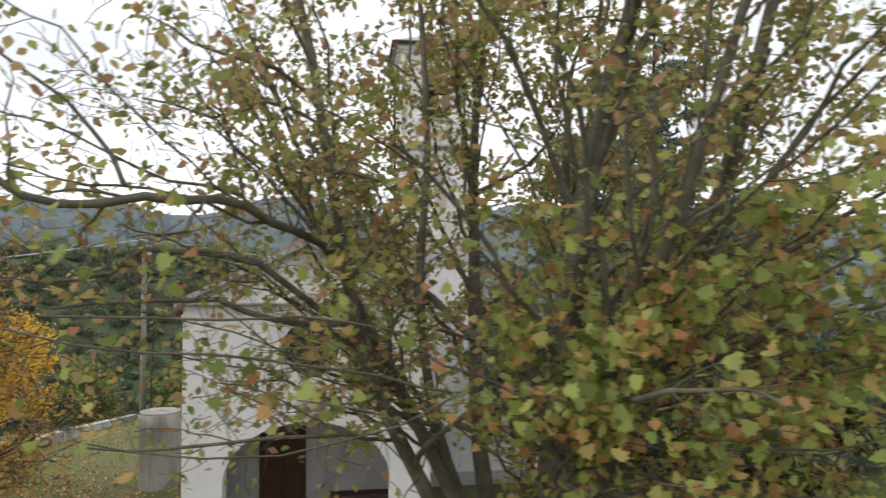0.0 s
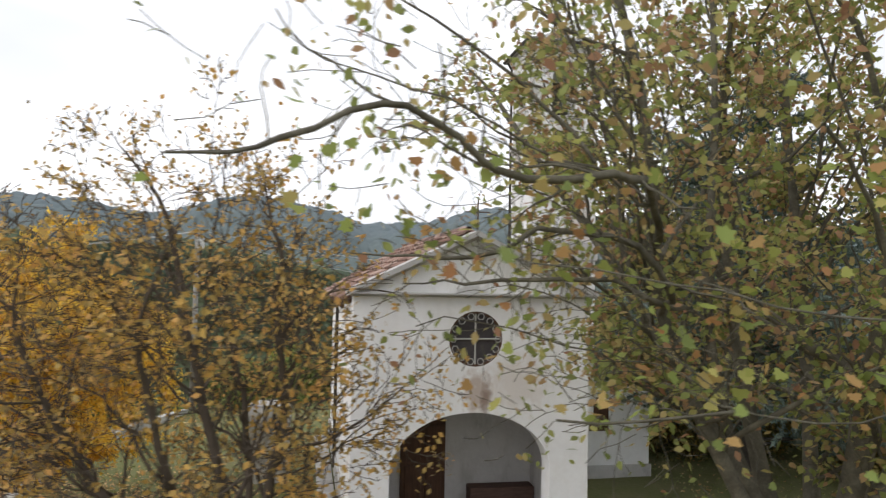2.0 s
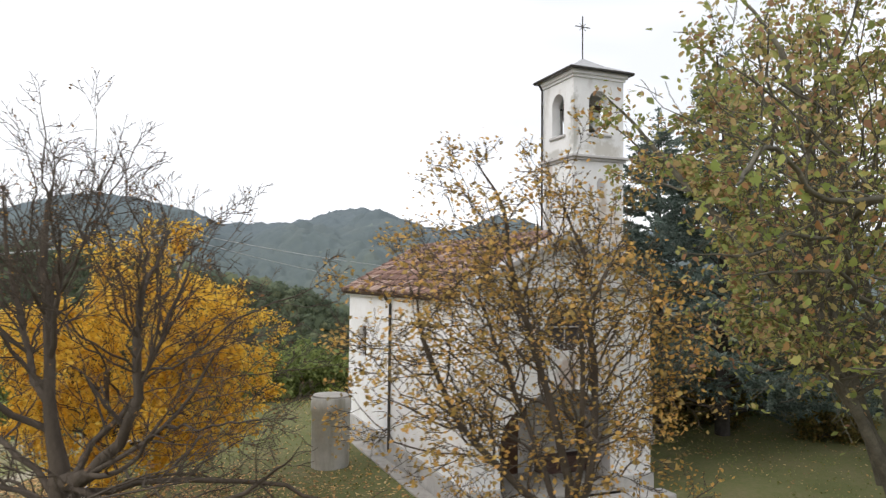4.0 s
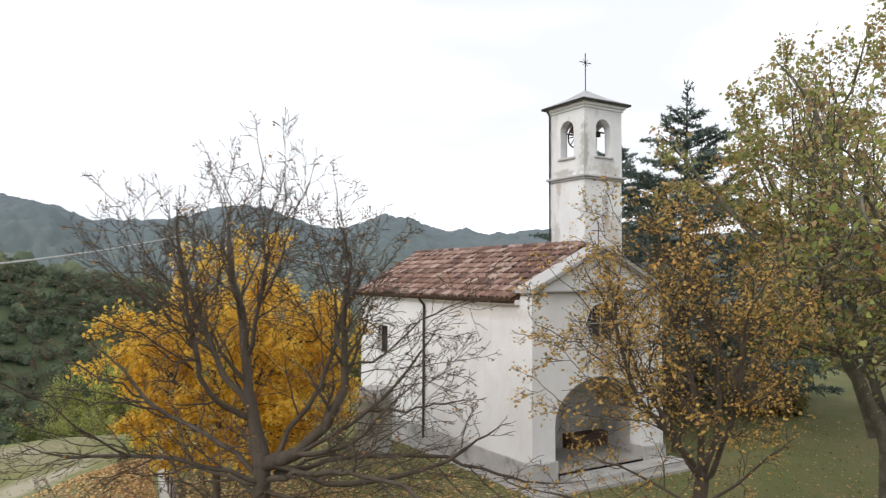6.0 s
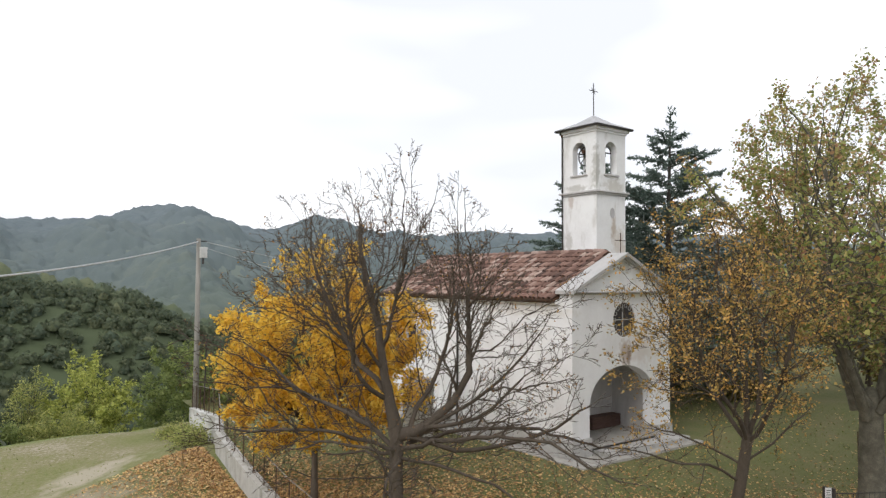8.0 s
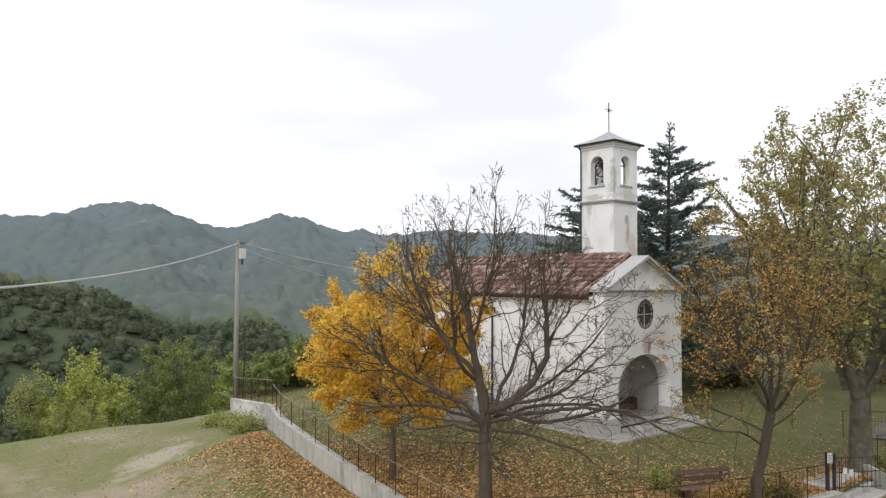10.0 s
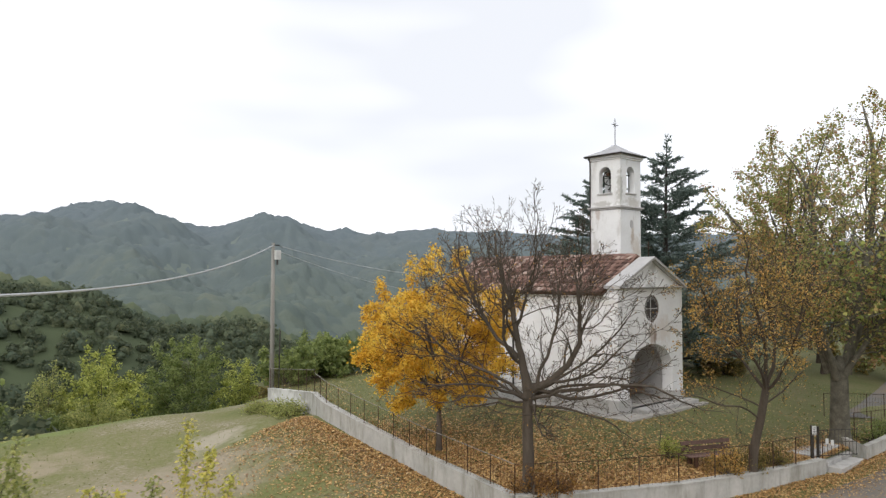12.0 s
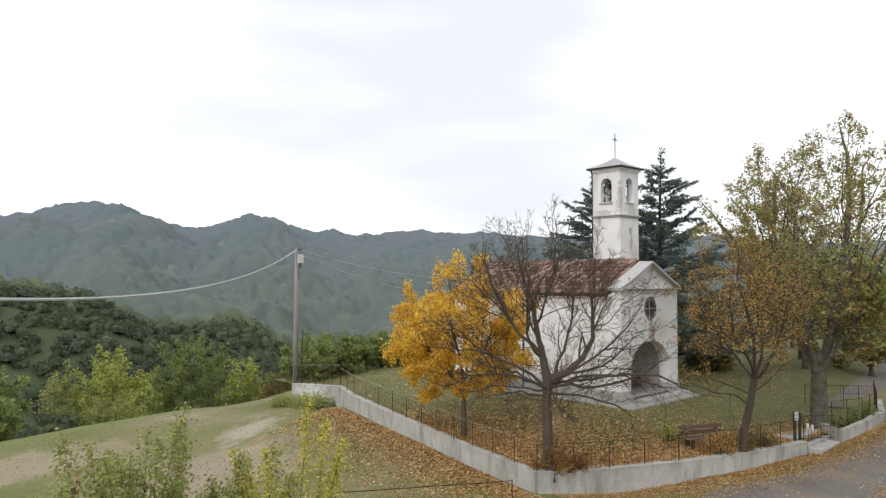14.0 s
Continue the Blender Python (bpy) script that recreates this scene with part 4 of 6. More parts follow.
part("gate_frame", leaf_bm, dark_metal, gate)
for k in range(11):
    part("bar", rod(bmesh.new(), (0.34 + k * 0.152, 0, 0.08), (0.34 + k * 0.152, 0, 1.08), 0.009, 5), dark_metal, gate)
notice = thing("notice_plate", (2.2, -7.02, -0.86), -32, label="small white notice plate fixed to the gate post", category="sign")
part("plate", a_box(-0.09, 0.09, -0.03, -0.015, 0.9, 1.24, bevel=0.004), board_white, notice)
for k in range(4):
    part("text_bar", a_box(-0.06, 0.06 - 0.02 * (k % 2), -0.034, -0.03, 1.16 - k * 0.06, 1.18 - k * 0.06, bevel=0), dark_metal, notice)
tags = thing("gate_labels", (2.62, -7.25, -0.86), -32, label="two small white labels hanging on the gate", category="sign")
for k in range(2):
    part("label_plate", a_box(0.0 + k * 0.22, 0.13 + k * 0.22, -0.03, -0.015, 0.55 - k * 0.06, 0.75 - k * 0.06, bevel=0.004), board_white, tags)

stair = thing("gate_steps", label="worn concrete steps from the lane up to the gate", category="steps")
for k in range(3):
    part("tread", a_box(2.3 + 0.04 * k, 4.5 + 0.25 * k, -7.95 + k * 0.5, -7.45 + k * 0.5 + (0.5 if k == 2 else 0), -1.6, -1.03 + k * 0.13, bevel=0.02), plinth_mat, stair)

# bench
bench = thing("park_bench", (-1.6, -4.95, -0.86), -24, label="worn brown wooden bench on the leaf-covered lawn", category="bench")
for k in range(3):
    part("seat_plank", a_box(-1.05, 1.05, -0.24 + k * 0.155, -0.1 + k * 0.155, 0.42, 0.465), bench_wood, bench)
for k in range(2):
    bm = a_box(-1.05, 1.05, -0.02, 0.02, -0.07, 0.07)
    bmesh.ops.rotate(bm, verts=bm.verts, cent=(0, 0, 0), matrix=Matrix.Rotation(radians(-12), 3, "X"))
    bmesh.ops.translate(bm, verts=bm.verts, vec=(0, 0.27 + k * 0.04, 0.62 + k * 0.19))
    part("back_plank", bm, bench_wood, bench)
for sx in (-0.75, 0.75):
    part("leg", a_box(sx - 0.06, sx + 0.06, -0.22, -0.1, -0.12, 0.42), door_wood, bench)
    part("leg", a_box(sx - 0.06, sx + 0.06, 0.12, 0.26, -0.12, 0.42), door_wood, bench)
    part("back_post", prism(bmesh.new(), [(0.24, 0.4), (0.3, 0.4), (0.38, 0.9), (0.33, 0.9)], "x", sx - 0.04, sx + 0.04), door_wood, bench)

# street pole with its box and cables
POLE = (-5.9, 19.05)
pole = thing("utility_pole", (POLE[0], POLE[1], float(low_ground(*POLE))), label="tall grey round utility pole at the field's edge", category="pole")
PZ = 7.8 - float(low_ground(*POLE))
part("shaft", rod(bmesh.new(), (0, 0, -0.4), (0, 0, PZ), 0.155, 12, 0.1), pole_mat, pole, smooth=True)
part("base_paint", rod(bmesh.new(), (0, 0, -0.2), (0, 0, 0.95), 0.165, 12, 0.163), board_white, pole, "flaking white paint at its foot")
jb = part("junction_box", a_box(0.02, 0.34, -0.3, -0.08, PZ - 0.95, PZ - 0.42), white_tin, pole, "pale grey junction box near the top")
part("conduit", rod(bmesh.new(), (0.18, -0.16, PZ - 1.25), (0.18, -0.16, PZ - 0.95), 0.05), dark_metal, jb)
part("insulator_arm", rod(bmesh.new(), (-0.12, 0, PZ - 0.12), (0.4, 0, PZ - 0.12), 0.03), dark_metal, pole)
part("tube", rod(bmesh.new(), (0.35, -0.1, 0.2), (0.45, -0.1, 4.4), 0.035), dark_metal, pole, "dark tube leaning beside the shaft")


def cable(name, a, b, sag, r, label, twist=0.0):
    root = thing(name, label=label, category="cable")
    a, b = Vector(a), Vector(b)
    pts = []
    n = 60
    for k in range(n + 1):
        t = k / n
        p = a.lerp(b, t)
        p.z -= sag * 4 * t * (1 - t)
        pts.append(p)
    bm = bmesh.new()
    for p, q in zip(pts, pts[1:]):
        rod(bm, p, q, r, 5)
    part("wire", bm, cable_mat, root)
    return root


top = Vector((POLE[0], POLE[1], 7.66))
cable("overhead_cable", top, (-37.0, -15.2, 7.05), 1.9, 0.035, "thick pale twisted overhead cable")
cable("overhead_line", top + Vector((0.3, 0, 0)), (26, 30, 6.4), 1.0, 0.02, "thin overhead line to the houses beyond")
cable("overhead_line_lower", top + Vector((0.3, 0, -0.3)), (26, 32, 4.6), 1.2, 0.015, "thin lower overhead line")

# round concrete well
well = thing("concrete_well", (-1.9, 6.0, -0.05), label="round weathered concrete well ring beside the chapel", category="well")
bm = bmesh.new()
prof = [(0.57, -0.3), (0.58, 1.66), (0.61, 1.69), (0.61, 2.08), (0.585, 2.11), (0.0, 2.14)]
rings = [[bm.verts.new((r * math.cos(k * math.pi / 14), r * math.sin(k * math.pi / 14), z)) for k in range(28)] for r, z in prof[:-1]]
for a, b in zip(rings, rings[1:]):
    for k in range(28):
        bm.faces.new((a[k], a[(k + 1) % 28], b[(k + 1) % 28], b[k]))
part("ring", bm, concrete, well, smooth=True)
part("lid", rod(bmesh.new(), (0, 0, 2.04), (0, 0, 2.16), 0.56, 28), slab_mat, well)

# low rusty rail on the leaf-covered verge
rail = thing("verge_rail", label="low bent rusty rail on the leafy verge", category="rail")
rz = float(low_ground(-10.8, -3.0))
part("rail_post", rod(bmesh.new(), (-10.7, -2.6, rz - 0.2), (-10.7, -2.6, rz + 0.85), 0.025), rusty, rail)
part("rail_bar", rod(bmesh.new(), (-10.7, -2.6, rz + 0.82), (-15.5, 0.9, rz + 0.62), 0.02), rusty, rail)
part("rail_post", rod(bmesh.new(), (-15.5, 0.9, rz - 0.5), (-15.5, 0.9, rz + 0.65), 0.025), rusty, rail)


# ---------------------------------------------------------------- plants
def tubes(paths):
    """Tapered tubes round a list of (points, radii, sides); returns vertices and quads."""
    V, F, base = [], [], 0
    for pts, rad, n in paths:
        P = np.asarray(pts, dtype=float)
        R = np.asarray(rad, dtype=float)
        T = np.gradient(P, axis=0)
        T /= np.linalg.norm(T, axis=1)[:, None] + 1e-9
        ref = np.array([0.31, 0.95, 0.05]) if abs(T[0][2]) > 0.8 else np.array([0.05, 0.03, 1.0])
        U = np.cross(T, ref)
        U /= np.linalg.norm(U, axis=1)[:, None] + 1e-9
        B = np.cross(T, U)
        a = np.arange(n) * 2 * math.pi / n
        ring = P[:, None, :] + R[:, None, None] * (np.cos(a)[None, :, None] * U[:, None, :] + np.sin(a)[None, :, None] * B[:, None, :])
        V.append(ring.reshape(-1, 3))
        m = len(P)
        i = np.arange(m * n).reshape(m, n)
        F.append((np.stack([i[:-1], np.roll(i[:-1], -1, 1), np.roll(i[1:], -1, 1), i[1:]], -1).reshape(-1, 4) + base))
        base += m * n
    return np.concatenate(V), np.concatenate(F)


def wander(rng, p, d, length, n, bend, lift):
    """Points of a branch that starts at p towards d, wavering by bend and rising by lift."""
    pts = [np.array(p, dtype=float)]
    d = np.array(d, dtype=float)
    d /= np.linalg.norm(d)
    for _ in range(n):
        d = d + rng.normal(0, bend, 3) + np.array([0, 0, lift])
        d /= np.linalg.norm(d)
        pts.append(pts[-1] + d * length / n)
    return np.array(pts)


def side_way(rng, d, angle):
    """A direction at about an angle (degrees) from d, on a random side."""
    d = d / np.linalg.norm(d)
    u = np.cross(d, rng.normal(0, 1, 3))
    u /= np.linalg.norm(u) + 1e-9
    a = math.radians(angle)
    return d * math.cos(a) + u * math.sin(a)


def ramify(rng, pts, r0, level, last, spec, wood, twigs, ends):
    """Adds a branch and its side branches, level by level. spec: per level (count, length share, angle, bend, lift)."""
    n = len(pts)
    rad = np.linspace(r0, r0 * (0.45 if level < last else 0.5), n)
    if r0 > 0.08 and n > 5:
        rad[:4] *= np.array([1.5, 1.3, 1.12, 1.03])
    (wood if r0 > 0.022 else twigs).append((pts, np.maximum(rad, 0.004), 7 if r0 > 0.08 else 5 if r0 > 0.03 else 3))
    if level >= last:
        ends.append((pts, level))
        return
    count, share, angle, bend, lift = spec[level]
    total = np.linalg.norm(np.diff(pts, axis=0), axis=1).sum()
    if level >= 1:
        count *= min(2.2, max(0.8, total / (1.9 if level == 1 else 1.0)))
    count = max(1, int(round(count * rng.uniform(0.8, 1.2))))
    longest = (9.0, 1.5, 0.75, 0.6)[min(level, 3)]
    for k in range(count):
        t = 0.22 + 0.78 * (k + rng.uniform(0.1, 0.9)) / count
        t = min(t, 0.98)
        f = t * (n - 1)
        i = min(int(f), n - 2)
        p = pts[i] + (pts[i + 1] - pts[i]) * (f - i)
        d = pts[i + 1] - pts[i]
        way = side_way(rng, d, angle * rng.uniform(0.7, 1.25))
        ln = min(longest, total * share) * rng.uniform(0.6, 1.2) * (1.15 - 0.55 * t)
        sub = wander(rng, p, way, ln, 6 if level < last - 1 else 3, bend, lift)
        ramify(rng, sub, max(r0 * (1 - 0.55 * t) * 0.5, 0.005), level + 1, last, spec, wood, twigs, ends)
    # the branch goes on past its tip as a finer one
    d = pts[-1] - pts[-2]
    sub = wander(rng, pts[-1], d, min(longest, total * share) * 0.5, 3, bend, lift)
    ramify(rng, sub, max(rad[-1] * 0.9, 0.005), level + 1, last, spec, wood, twigs, ends)


LOBED = [(0, 0), (0.34, -0.02), (0.6, 0.24), (0.42, 0.4), (0.46, 0.68), (0.2, 0.68), (0, 1.0), (-0.2, 0.68), (-0.46, 0.68), (-0.42, 0.4), (-0.6, 0.24), (-0.34, -0.02)]
POINTED = [(0, 0), (0.3, 0.35), (0.24, 0.65), (0, 1.0), (-0.24, 0.65), (-0.3, 0.35)]
SIMPLE = [(0, 0), (0.32, 0.5), (0, 1.0), (-0.32, 0.5)]


def leaves(rng, at, size, shape, droop=0.4, spread=0.35, flat=0.0):
    """One small polygon a leaf at each place, turned at random; returns vertices and faces."""
    at = np.asarray(at, dtype=float)
    n, k = len(at), len(shape)
    s = size * rng.uniform(1 - spread, 1 + spread, n)
    z = rng.normal(0, 1, (n, 3))
    z[:, 2] = np.abs(z[:, 2]) + 0.25 + flat
    z /= np.linalg.norm(z, axis=1)[:, None]
    y = rng.normal(0, 1, (n, 3))
    y[:, 2] -= droop
    y -= z * (y * z).sum(1)[:, None]
    y /= np.linalg.norm(y, axis=1)[:, None]
    x = np.cross(y, z)
    sh = np.array(shape)
    cup = 0.18 * np.abs(sh[:, 0])
    v = at[:, None, :] + s[:, None, None] * (sh[None, :, 0, None] * x[:, None, :] + sh[None, :, 1, None] * y[:, None, :] + cup[None, :, None] * z[:, None, :])
    return v.reshape(-1, 3), np.arange(n * k).reshape(n, k)


def strew(rng, ends, per, jitter, keep=None):
    """Places for leaves along the last twigs."""
    out = []
    for pts, _ in ends:
        m = rng.poisson(per)
        for _ in range(m):
            f = rng.uniform(0.15, 1.0) * (len(pts) - 1)
            i = min(int(f), len(pts) - 2)
            out.append(pts[i] + (pts[i + 1] - pts[i]) * (f - i) + rng.normal(0, jitter, 3))
    out = np.array(out)
    if keep is not None:
        out = out[keep(out)]
    return out


def bowed(a, b, bow, n=10):
    """A limb from a to b that bows upward."""
    a, b = np.array(a, dtype=float), np.array(b, dtype=float)
    t = np.linspace(0, 1, n)[:, None]
    up = np.array([0, 0, bow * np.linalg.norm(b - a)])
    return a + (b - a) * t + up * (4 * t * (1 - t))


def rounded(points, step=0.35):
    """A smooth line through a few points."""
    P = [Vector(p) for p in points]
    out = []
    for i in range(len(P) - 1):
        p0, p1, p2, p3 = P[max(i - 1, 0)], P[i], P[i + 1], P[min(i + 2, len(P) - 1)]
        k = max(2, int((p2 - p1).length / step))
        for j in range(k):
            t = j / k
            out.append(0.5 * (2 * p1 + (p2 - p0) * t + (2 * p0 - 5 * p1 + 4 * p2 - p3) * t * t + (3 * p1 - p0 - 3 * p2 + p3) * t ** 3))
    out.append(P[-1])
    return np.array([tuple(p) for p in out])


def crooked(rng, pts, amount):
    """The same line with kinks, as old wood grows."""
    w = np.cumsum(rng.normal(0, amount, pts.shape), axis=0)
    return pts + w - w[0] - (w[-1] - w[0]) * np.linspace(0, 1, len(pts))[:, None]


def limbs_to(rng, stems, centre, radii, n, r0, r1, bow=0.1, low=-0.5):
    """Limbs that leave the stems at fitting heights and reach all over a rounded crown."""
    line = np.concatenate([np.asarray(q) for q in stems])
    out = []
    for k in range(n):
        u = 1 - (k + 0.5) / n * (1 - low)
        a = k * 2.39996 + rng.uniform(-0.3, 0.3)
        s = math.sqrt(max(0.0, 1 - u * u))
        q = np.array(centre) + np.array(radii) * np.array((s * math.cos(a), s * math.sin(a), u)) * rng.uniform(0.72, 1.0)
        goal = line[0] * 0.45 + q * 0.55
        goal[2] = min(goal[2], q[2] - 0.15 * np.linalg.norm(q - line[0]))
        p = line[np.argmin(np.linalg.norm(line - goal, axis=1) + np.where(line[:, 2] > q[2] + 0.6, 3.0, 0.0))]
        pts = bowed(p, q, bow * (1 if u < 0.4 else 0.3), 11)
        wob = np.cumsum(rng.normal(0, 0.055, (11, 3)), axis=0)
        out.append((pts + wob - wob[0], r0 + (r1 - r0) * rng.uniform() ** 2, 0))
    return out


def tree(name, seed, base, trunk, r_base, limbs, spec, last, leaf, label, category="tree", bark=None, group="", r_top=0.6, keep=None, twig_min=0.005, close=None, close_leaf=None, twig_share=1.0):
    """limbs: lists of (points from the foot, radius, level). leaf: (material, shape, size, per twig, jitter, droop)."""
    rng = np.random.RandomState(seed)
    root = thing(name, tuple(base), label=label, category=category, group=group)
    T = rounded(trunk, 0.3)
    rad = np.linspace(r_base, r_base * r_top, len(T))
    rad[:2] *= np.array([1.45, 1.2])
    # a short rounded crotch above the fork, hidden among the limbs
    up = (T[-1] - T[-2]) / np.linalg.norm(T[-1] - T[-2])
    T = np.concatenate([T, [T[-1] + up * rad[-1], T[-1] + up * rad[-1] * 1.8]])
    rad = np.concatenate([rad, [rad[-1] * 0.8, rad[-1] * 0.3]])
    wood, twigs, ends = [(T, rad, 12)], [], []
    for pts, r, level in limbs:
        ramify(rng, np.asarray(pts), r, level, last, spec, wood, twigs, ends)
    v, f = tubes(wood[:1])
    from_arrays("trunk", v, f, bark or bark_grey, root, smooth=True)
    heavy = [q for q in wood[1:] if q[1][0] > 0.045]
    for q in heavy:
        v, f = tubes([q])
        from_arrays("limb", v, f, bark or bark_grey, root, smooth=True)
    light = [q for q in wood[1:] if q[1][0] <= 0.045]
    if light:
        v, f = tubes(light)
        tagged(from_arrays("branch_work", v, f, bark or bark_grey, root, smooth=True), kind="stuff")
    if twig_share < 1:
        twigs = [q for q in twigs if rng.uniform() < twig_share]
    if twigs:
        v, f = tubes([(p, np.maximum(r, twig_min), n) for p, r, n in twigs])
        tagged(from_arrays("twig_work", v, f, bark or bark_grey, root), kind="stuff")
    if leaf:
        m, shape, size, per, jitter, droop = leaf
        at = strew(rng, ends, per, jitter, keep)
        near = close(at) if close else np.zeros(len(at), dtype=bool)
        v, f = leaves(rng, at[~near], size, shape, droop)
        from_arrays("crown", v, f, m, root)
        if near.any():
            v, f = leaves(rng, at[near][::2], size, LOBED, droop)
            from_arrays("low_crown", v, f, close_leaf, root, "greener leaves of the lower boughs")
    return root


def ways(rng, n, up0, up1, start=0.0):
    """n limb directions all round, rising by an angle between up0 and up1 degrees."""
    out = []
    for k in range(n):
        a = start + k * 2.39996 + rng.uniform(-0.3, 0.3)
        e = math.radians(rng.uniform(up0, up1))
        out.append((math.cos(a) * math.cos(e), math.sin(a) * math.cos(e), math.sin(e)))
    return out


# directions as seen from the lane: to the right and away
RT, AW = np.array((0.6, -0.8, 0.0)), np.array((0.8, 0.6, 0.0))


def at_side(r, a, u):
    return tuple(RT * r + AW * a + np.array((0, 0, u)))


# bare tree in the corner of the garden
rg = np.random.RandomState(5)
fork = at_side(0, 0, 3.2)
stems = [rounded([fork, at_side(-0.32, 0.0, 4.6), at_side(-0.4, 0.1, 5.8), at_side(-0.75, 0.1, 6.7), at_side(-1.0, 0.2, 7.4)]),
         rounded([at_side(-0.38, 0.0, 5.2), at_side(0.0, -0.2, 6.3), at_side(0.3, -0.3, 7.2)]),
         rounded([fork, at_side(0.75, 0.0, 3.45), at_side(1.3, 0.15, 4.1), at_side(1.6, 0.2, 5.2), at_side(1.6, 0.3, 6.4)]),
         rounded([at_side(0.75, 0.0, 3.45), at_side(1.9, -0.2, 3.8), at_side(2.9, -0.3, 4.6)]),
         rounded([at_side(0.3, 0.0, 3.3), at_side(0.7, 0.9, 4.6), at_side(0.9, 1.7, 6.6)]),
         rounded([at_side(-0.2, 0.0, 4.0), at_side(-0.6, -1.0, 5.0), at_side(-0.6, -1.6, 6.8)]),
         rounded([at_side(-0.3, 0.0, 4.2), at_side(-1.2, 0.2, 5.2), at_side(-1.9, 0.3, 6.4), at_side(-2.3, 0.2, 7.4)]),
         rounded([at_side(-0.05, 0.0, 2.9), at_side(-1.3, -0.2, 3.6), at_side(-2.5, -0.4, 4.3), at_side(-3.3, -0.4, 5.0)]),
         rounded([at_side(0.3, 0.0, 3.2), at_side(1.7, 0.4, 3.0), at_side(3.0, 0.6, 3.2), at_side(3.9, 0.7, 3.7)]),
         rounded([at_side(-0.1, 0.0, 2.6), at_side(-1.0, 0.6, 2.6), at_side(-2.2, 1.0, 2.4)]),
         rounded([at_side(-0.1, 0.0, 2.8), at_side(-1.6, 0.3, 2.9), at_side(-3.0, 0.4, 2.6)]),
         rounded([at_side(0.1, 0.0, 2.7), at_side(1.6, -0.4, 2.6), at_side(2.9, -0.6, 2.1)]),
         rounded([at_side(0.1, -0.1, 2.7), at_side(0.4, -1.5, 2.7), at_side(0.7, -2.7, 2.3)]),
         rounded([at_side(0.0, 0.1, 2.9), at_side(0.3, 1.6, 3.0), at_side(0.4, 2.8, 2.7)]),
         rounded([at_side(0.75, 0.0, 3.45), at_side(2.0, 0.3, 4.2), at_side(3.1, 0.4, 5.4)]),
         rounded([at_side(0.1, 0.0, 2.9), at_side(1.6, -0.9, 3.4), at_side(3.2, -1.6, 3.6), at_side(4.5, -2.0, 3.3)]),
         rounded([at_side(0.2, 0.1, 3.0), at_side(1.6, 1.2, 3.3), at_side(3.2, 2.2, 3.1), at_side(4.4, 2.8, 2.6)]),
         rounded([at_side(0.0, -0.1, 2.9), at_side(-1.4, -1.3, 3.5), at_side(-2.8, -2.2, 3.6)]),
         rounded([at_side(0.0, 0.1, 2.8), at_side(-1.3, 1.4, 3.2), at_side(-2.6, 2.6, 3.3)])]
stems = [crooked(rg, q, 0.05) for q in stems]
limbs = [(p, r, 0) for p, r in zip(stems, (0.13, 0.06, 0.12, 0.055, 0.065, 0.065, 0.075, 0.065, 0.07, 0.045, 0.045, 0.05, 0.045, 0.045, 0.05, 0.065, 0.06, 0.055, 0.055))]
limbs += limbs_to(rg, stems, at_side(0.2, 0, 4.9), (5.0, 5.0, 3.5), 56, 0.014, 0.03, 0.0, -0.8)
limbs += limbs_to(rg, stems, at_side(-0.35, 0, 6.5), (3.3, 3.3, 3.0), 34, 0.018, 0.03, 0.0, 0.0)
tree("bare_tree", 5, (-8.36, -2.26, -0.95), [(0, 0, -0.2), (0.02, 0.0, 1.0), (0.0, 0.02, 2.0), fork], 0.2, limbs,
     [(5, 0.36, 44, 0.15, 0.035), (3.4, 0.7, 42, 0.18, 0.035), (2, 0.75, 40, 0.2, 0.03)], 3,
     (leaf_brown, POINTED, 0.055, 0.35, 0.02, 0.8), "nearly bare spreading tree with a few withered brown leaves", twig_min=0.0058, r_top=0.78)

# golden tree behind it
rg = np.random.RandomState(8)
fork = (0.0, 0.0, 2.0)
stems = [rounded([fork, (0.1, 0.3, 3.2), (0.0, 0.8, 4.8), (0.2, 1.0, 6.2)]), rounded([fork, at_side(0.6, 0, 3.0), at_side(1.1, 0.5, 4.4)]),
         rounded([fork, at_side(-0.9, 0.2, 2.9), at_side(-1.9, 0.4, 4.0)]), rounded([fork, at_side(0, 0.9, 3.0), at_side(-0.3, 1.9, 4.2)])]
limbs = [(p, 0.07, 0) for p in stems]
limbs += limbs_to(rg, stems, (0.75, 0.75, 4.1), (3.2, 3.2, 2.75), 36, 0.02, 0.04, 0.08, -0.95)
tree("golden_tree", 8, (-8.03, 2.42, -0.7), [(0, 0, -0.2), (0.0, 0.0, 1.2), fork], 0.13, limbs,
     [(7, 0.4, 46, 0.13, 0.02), (5, 0.5, 46, 0.15, 0.0), (2, 0.5, 45, 0.16, 0.0)], 3,
     (leaf_yellow, SIMPLE, 0.115, 11.0, 0.1, 0.6), "broad tree in full golden yellow autumn leaf", twig_share=0.5)

# rusty tree by the bench
rg = np.random.RandomState(13)
fork = (-0.22, -0.6, 2.9)
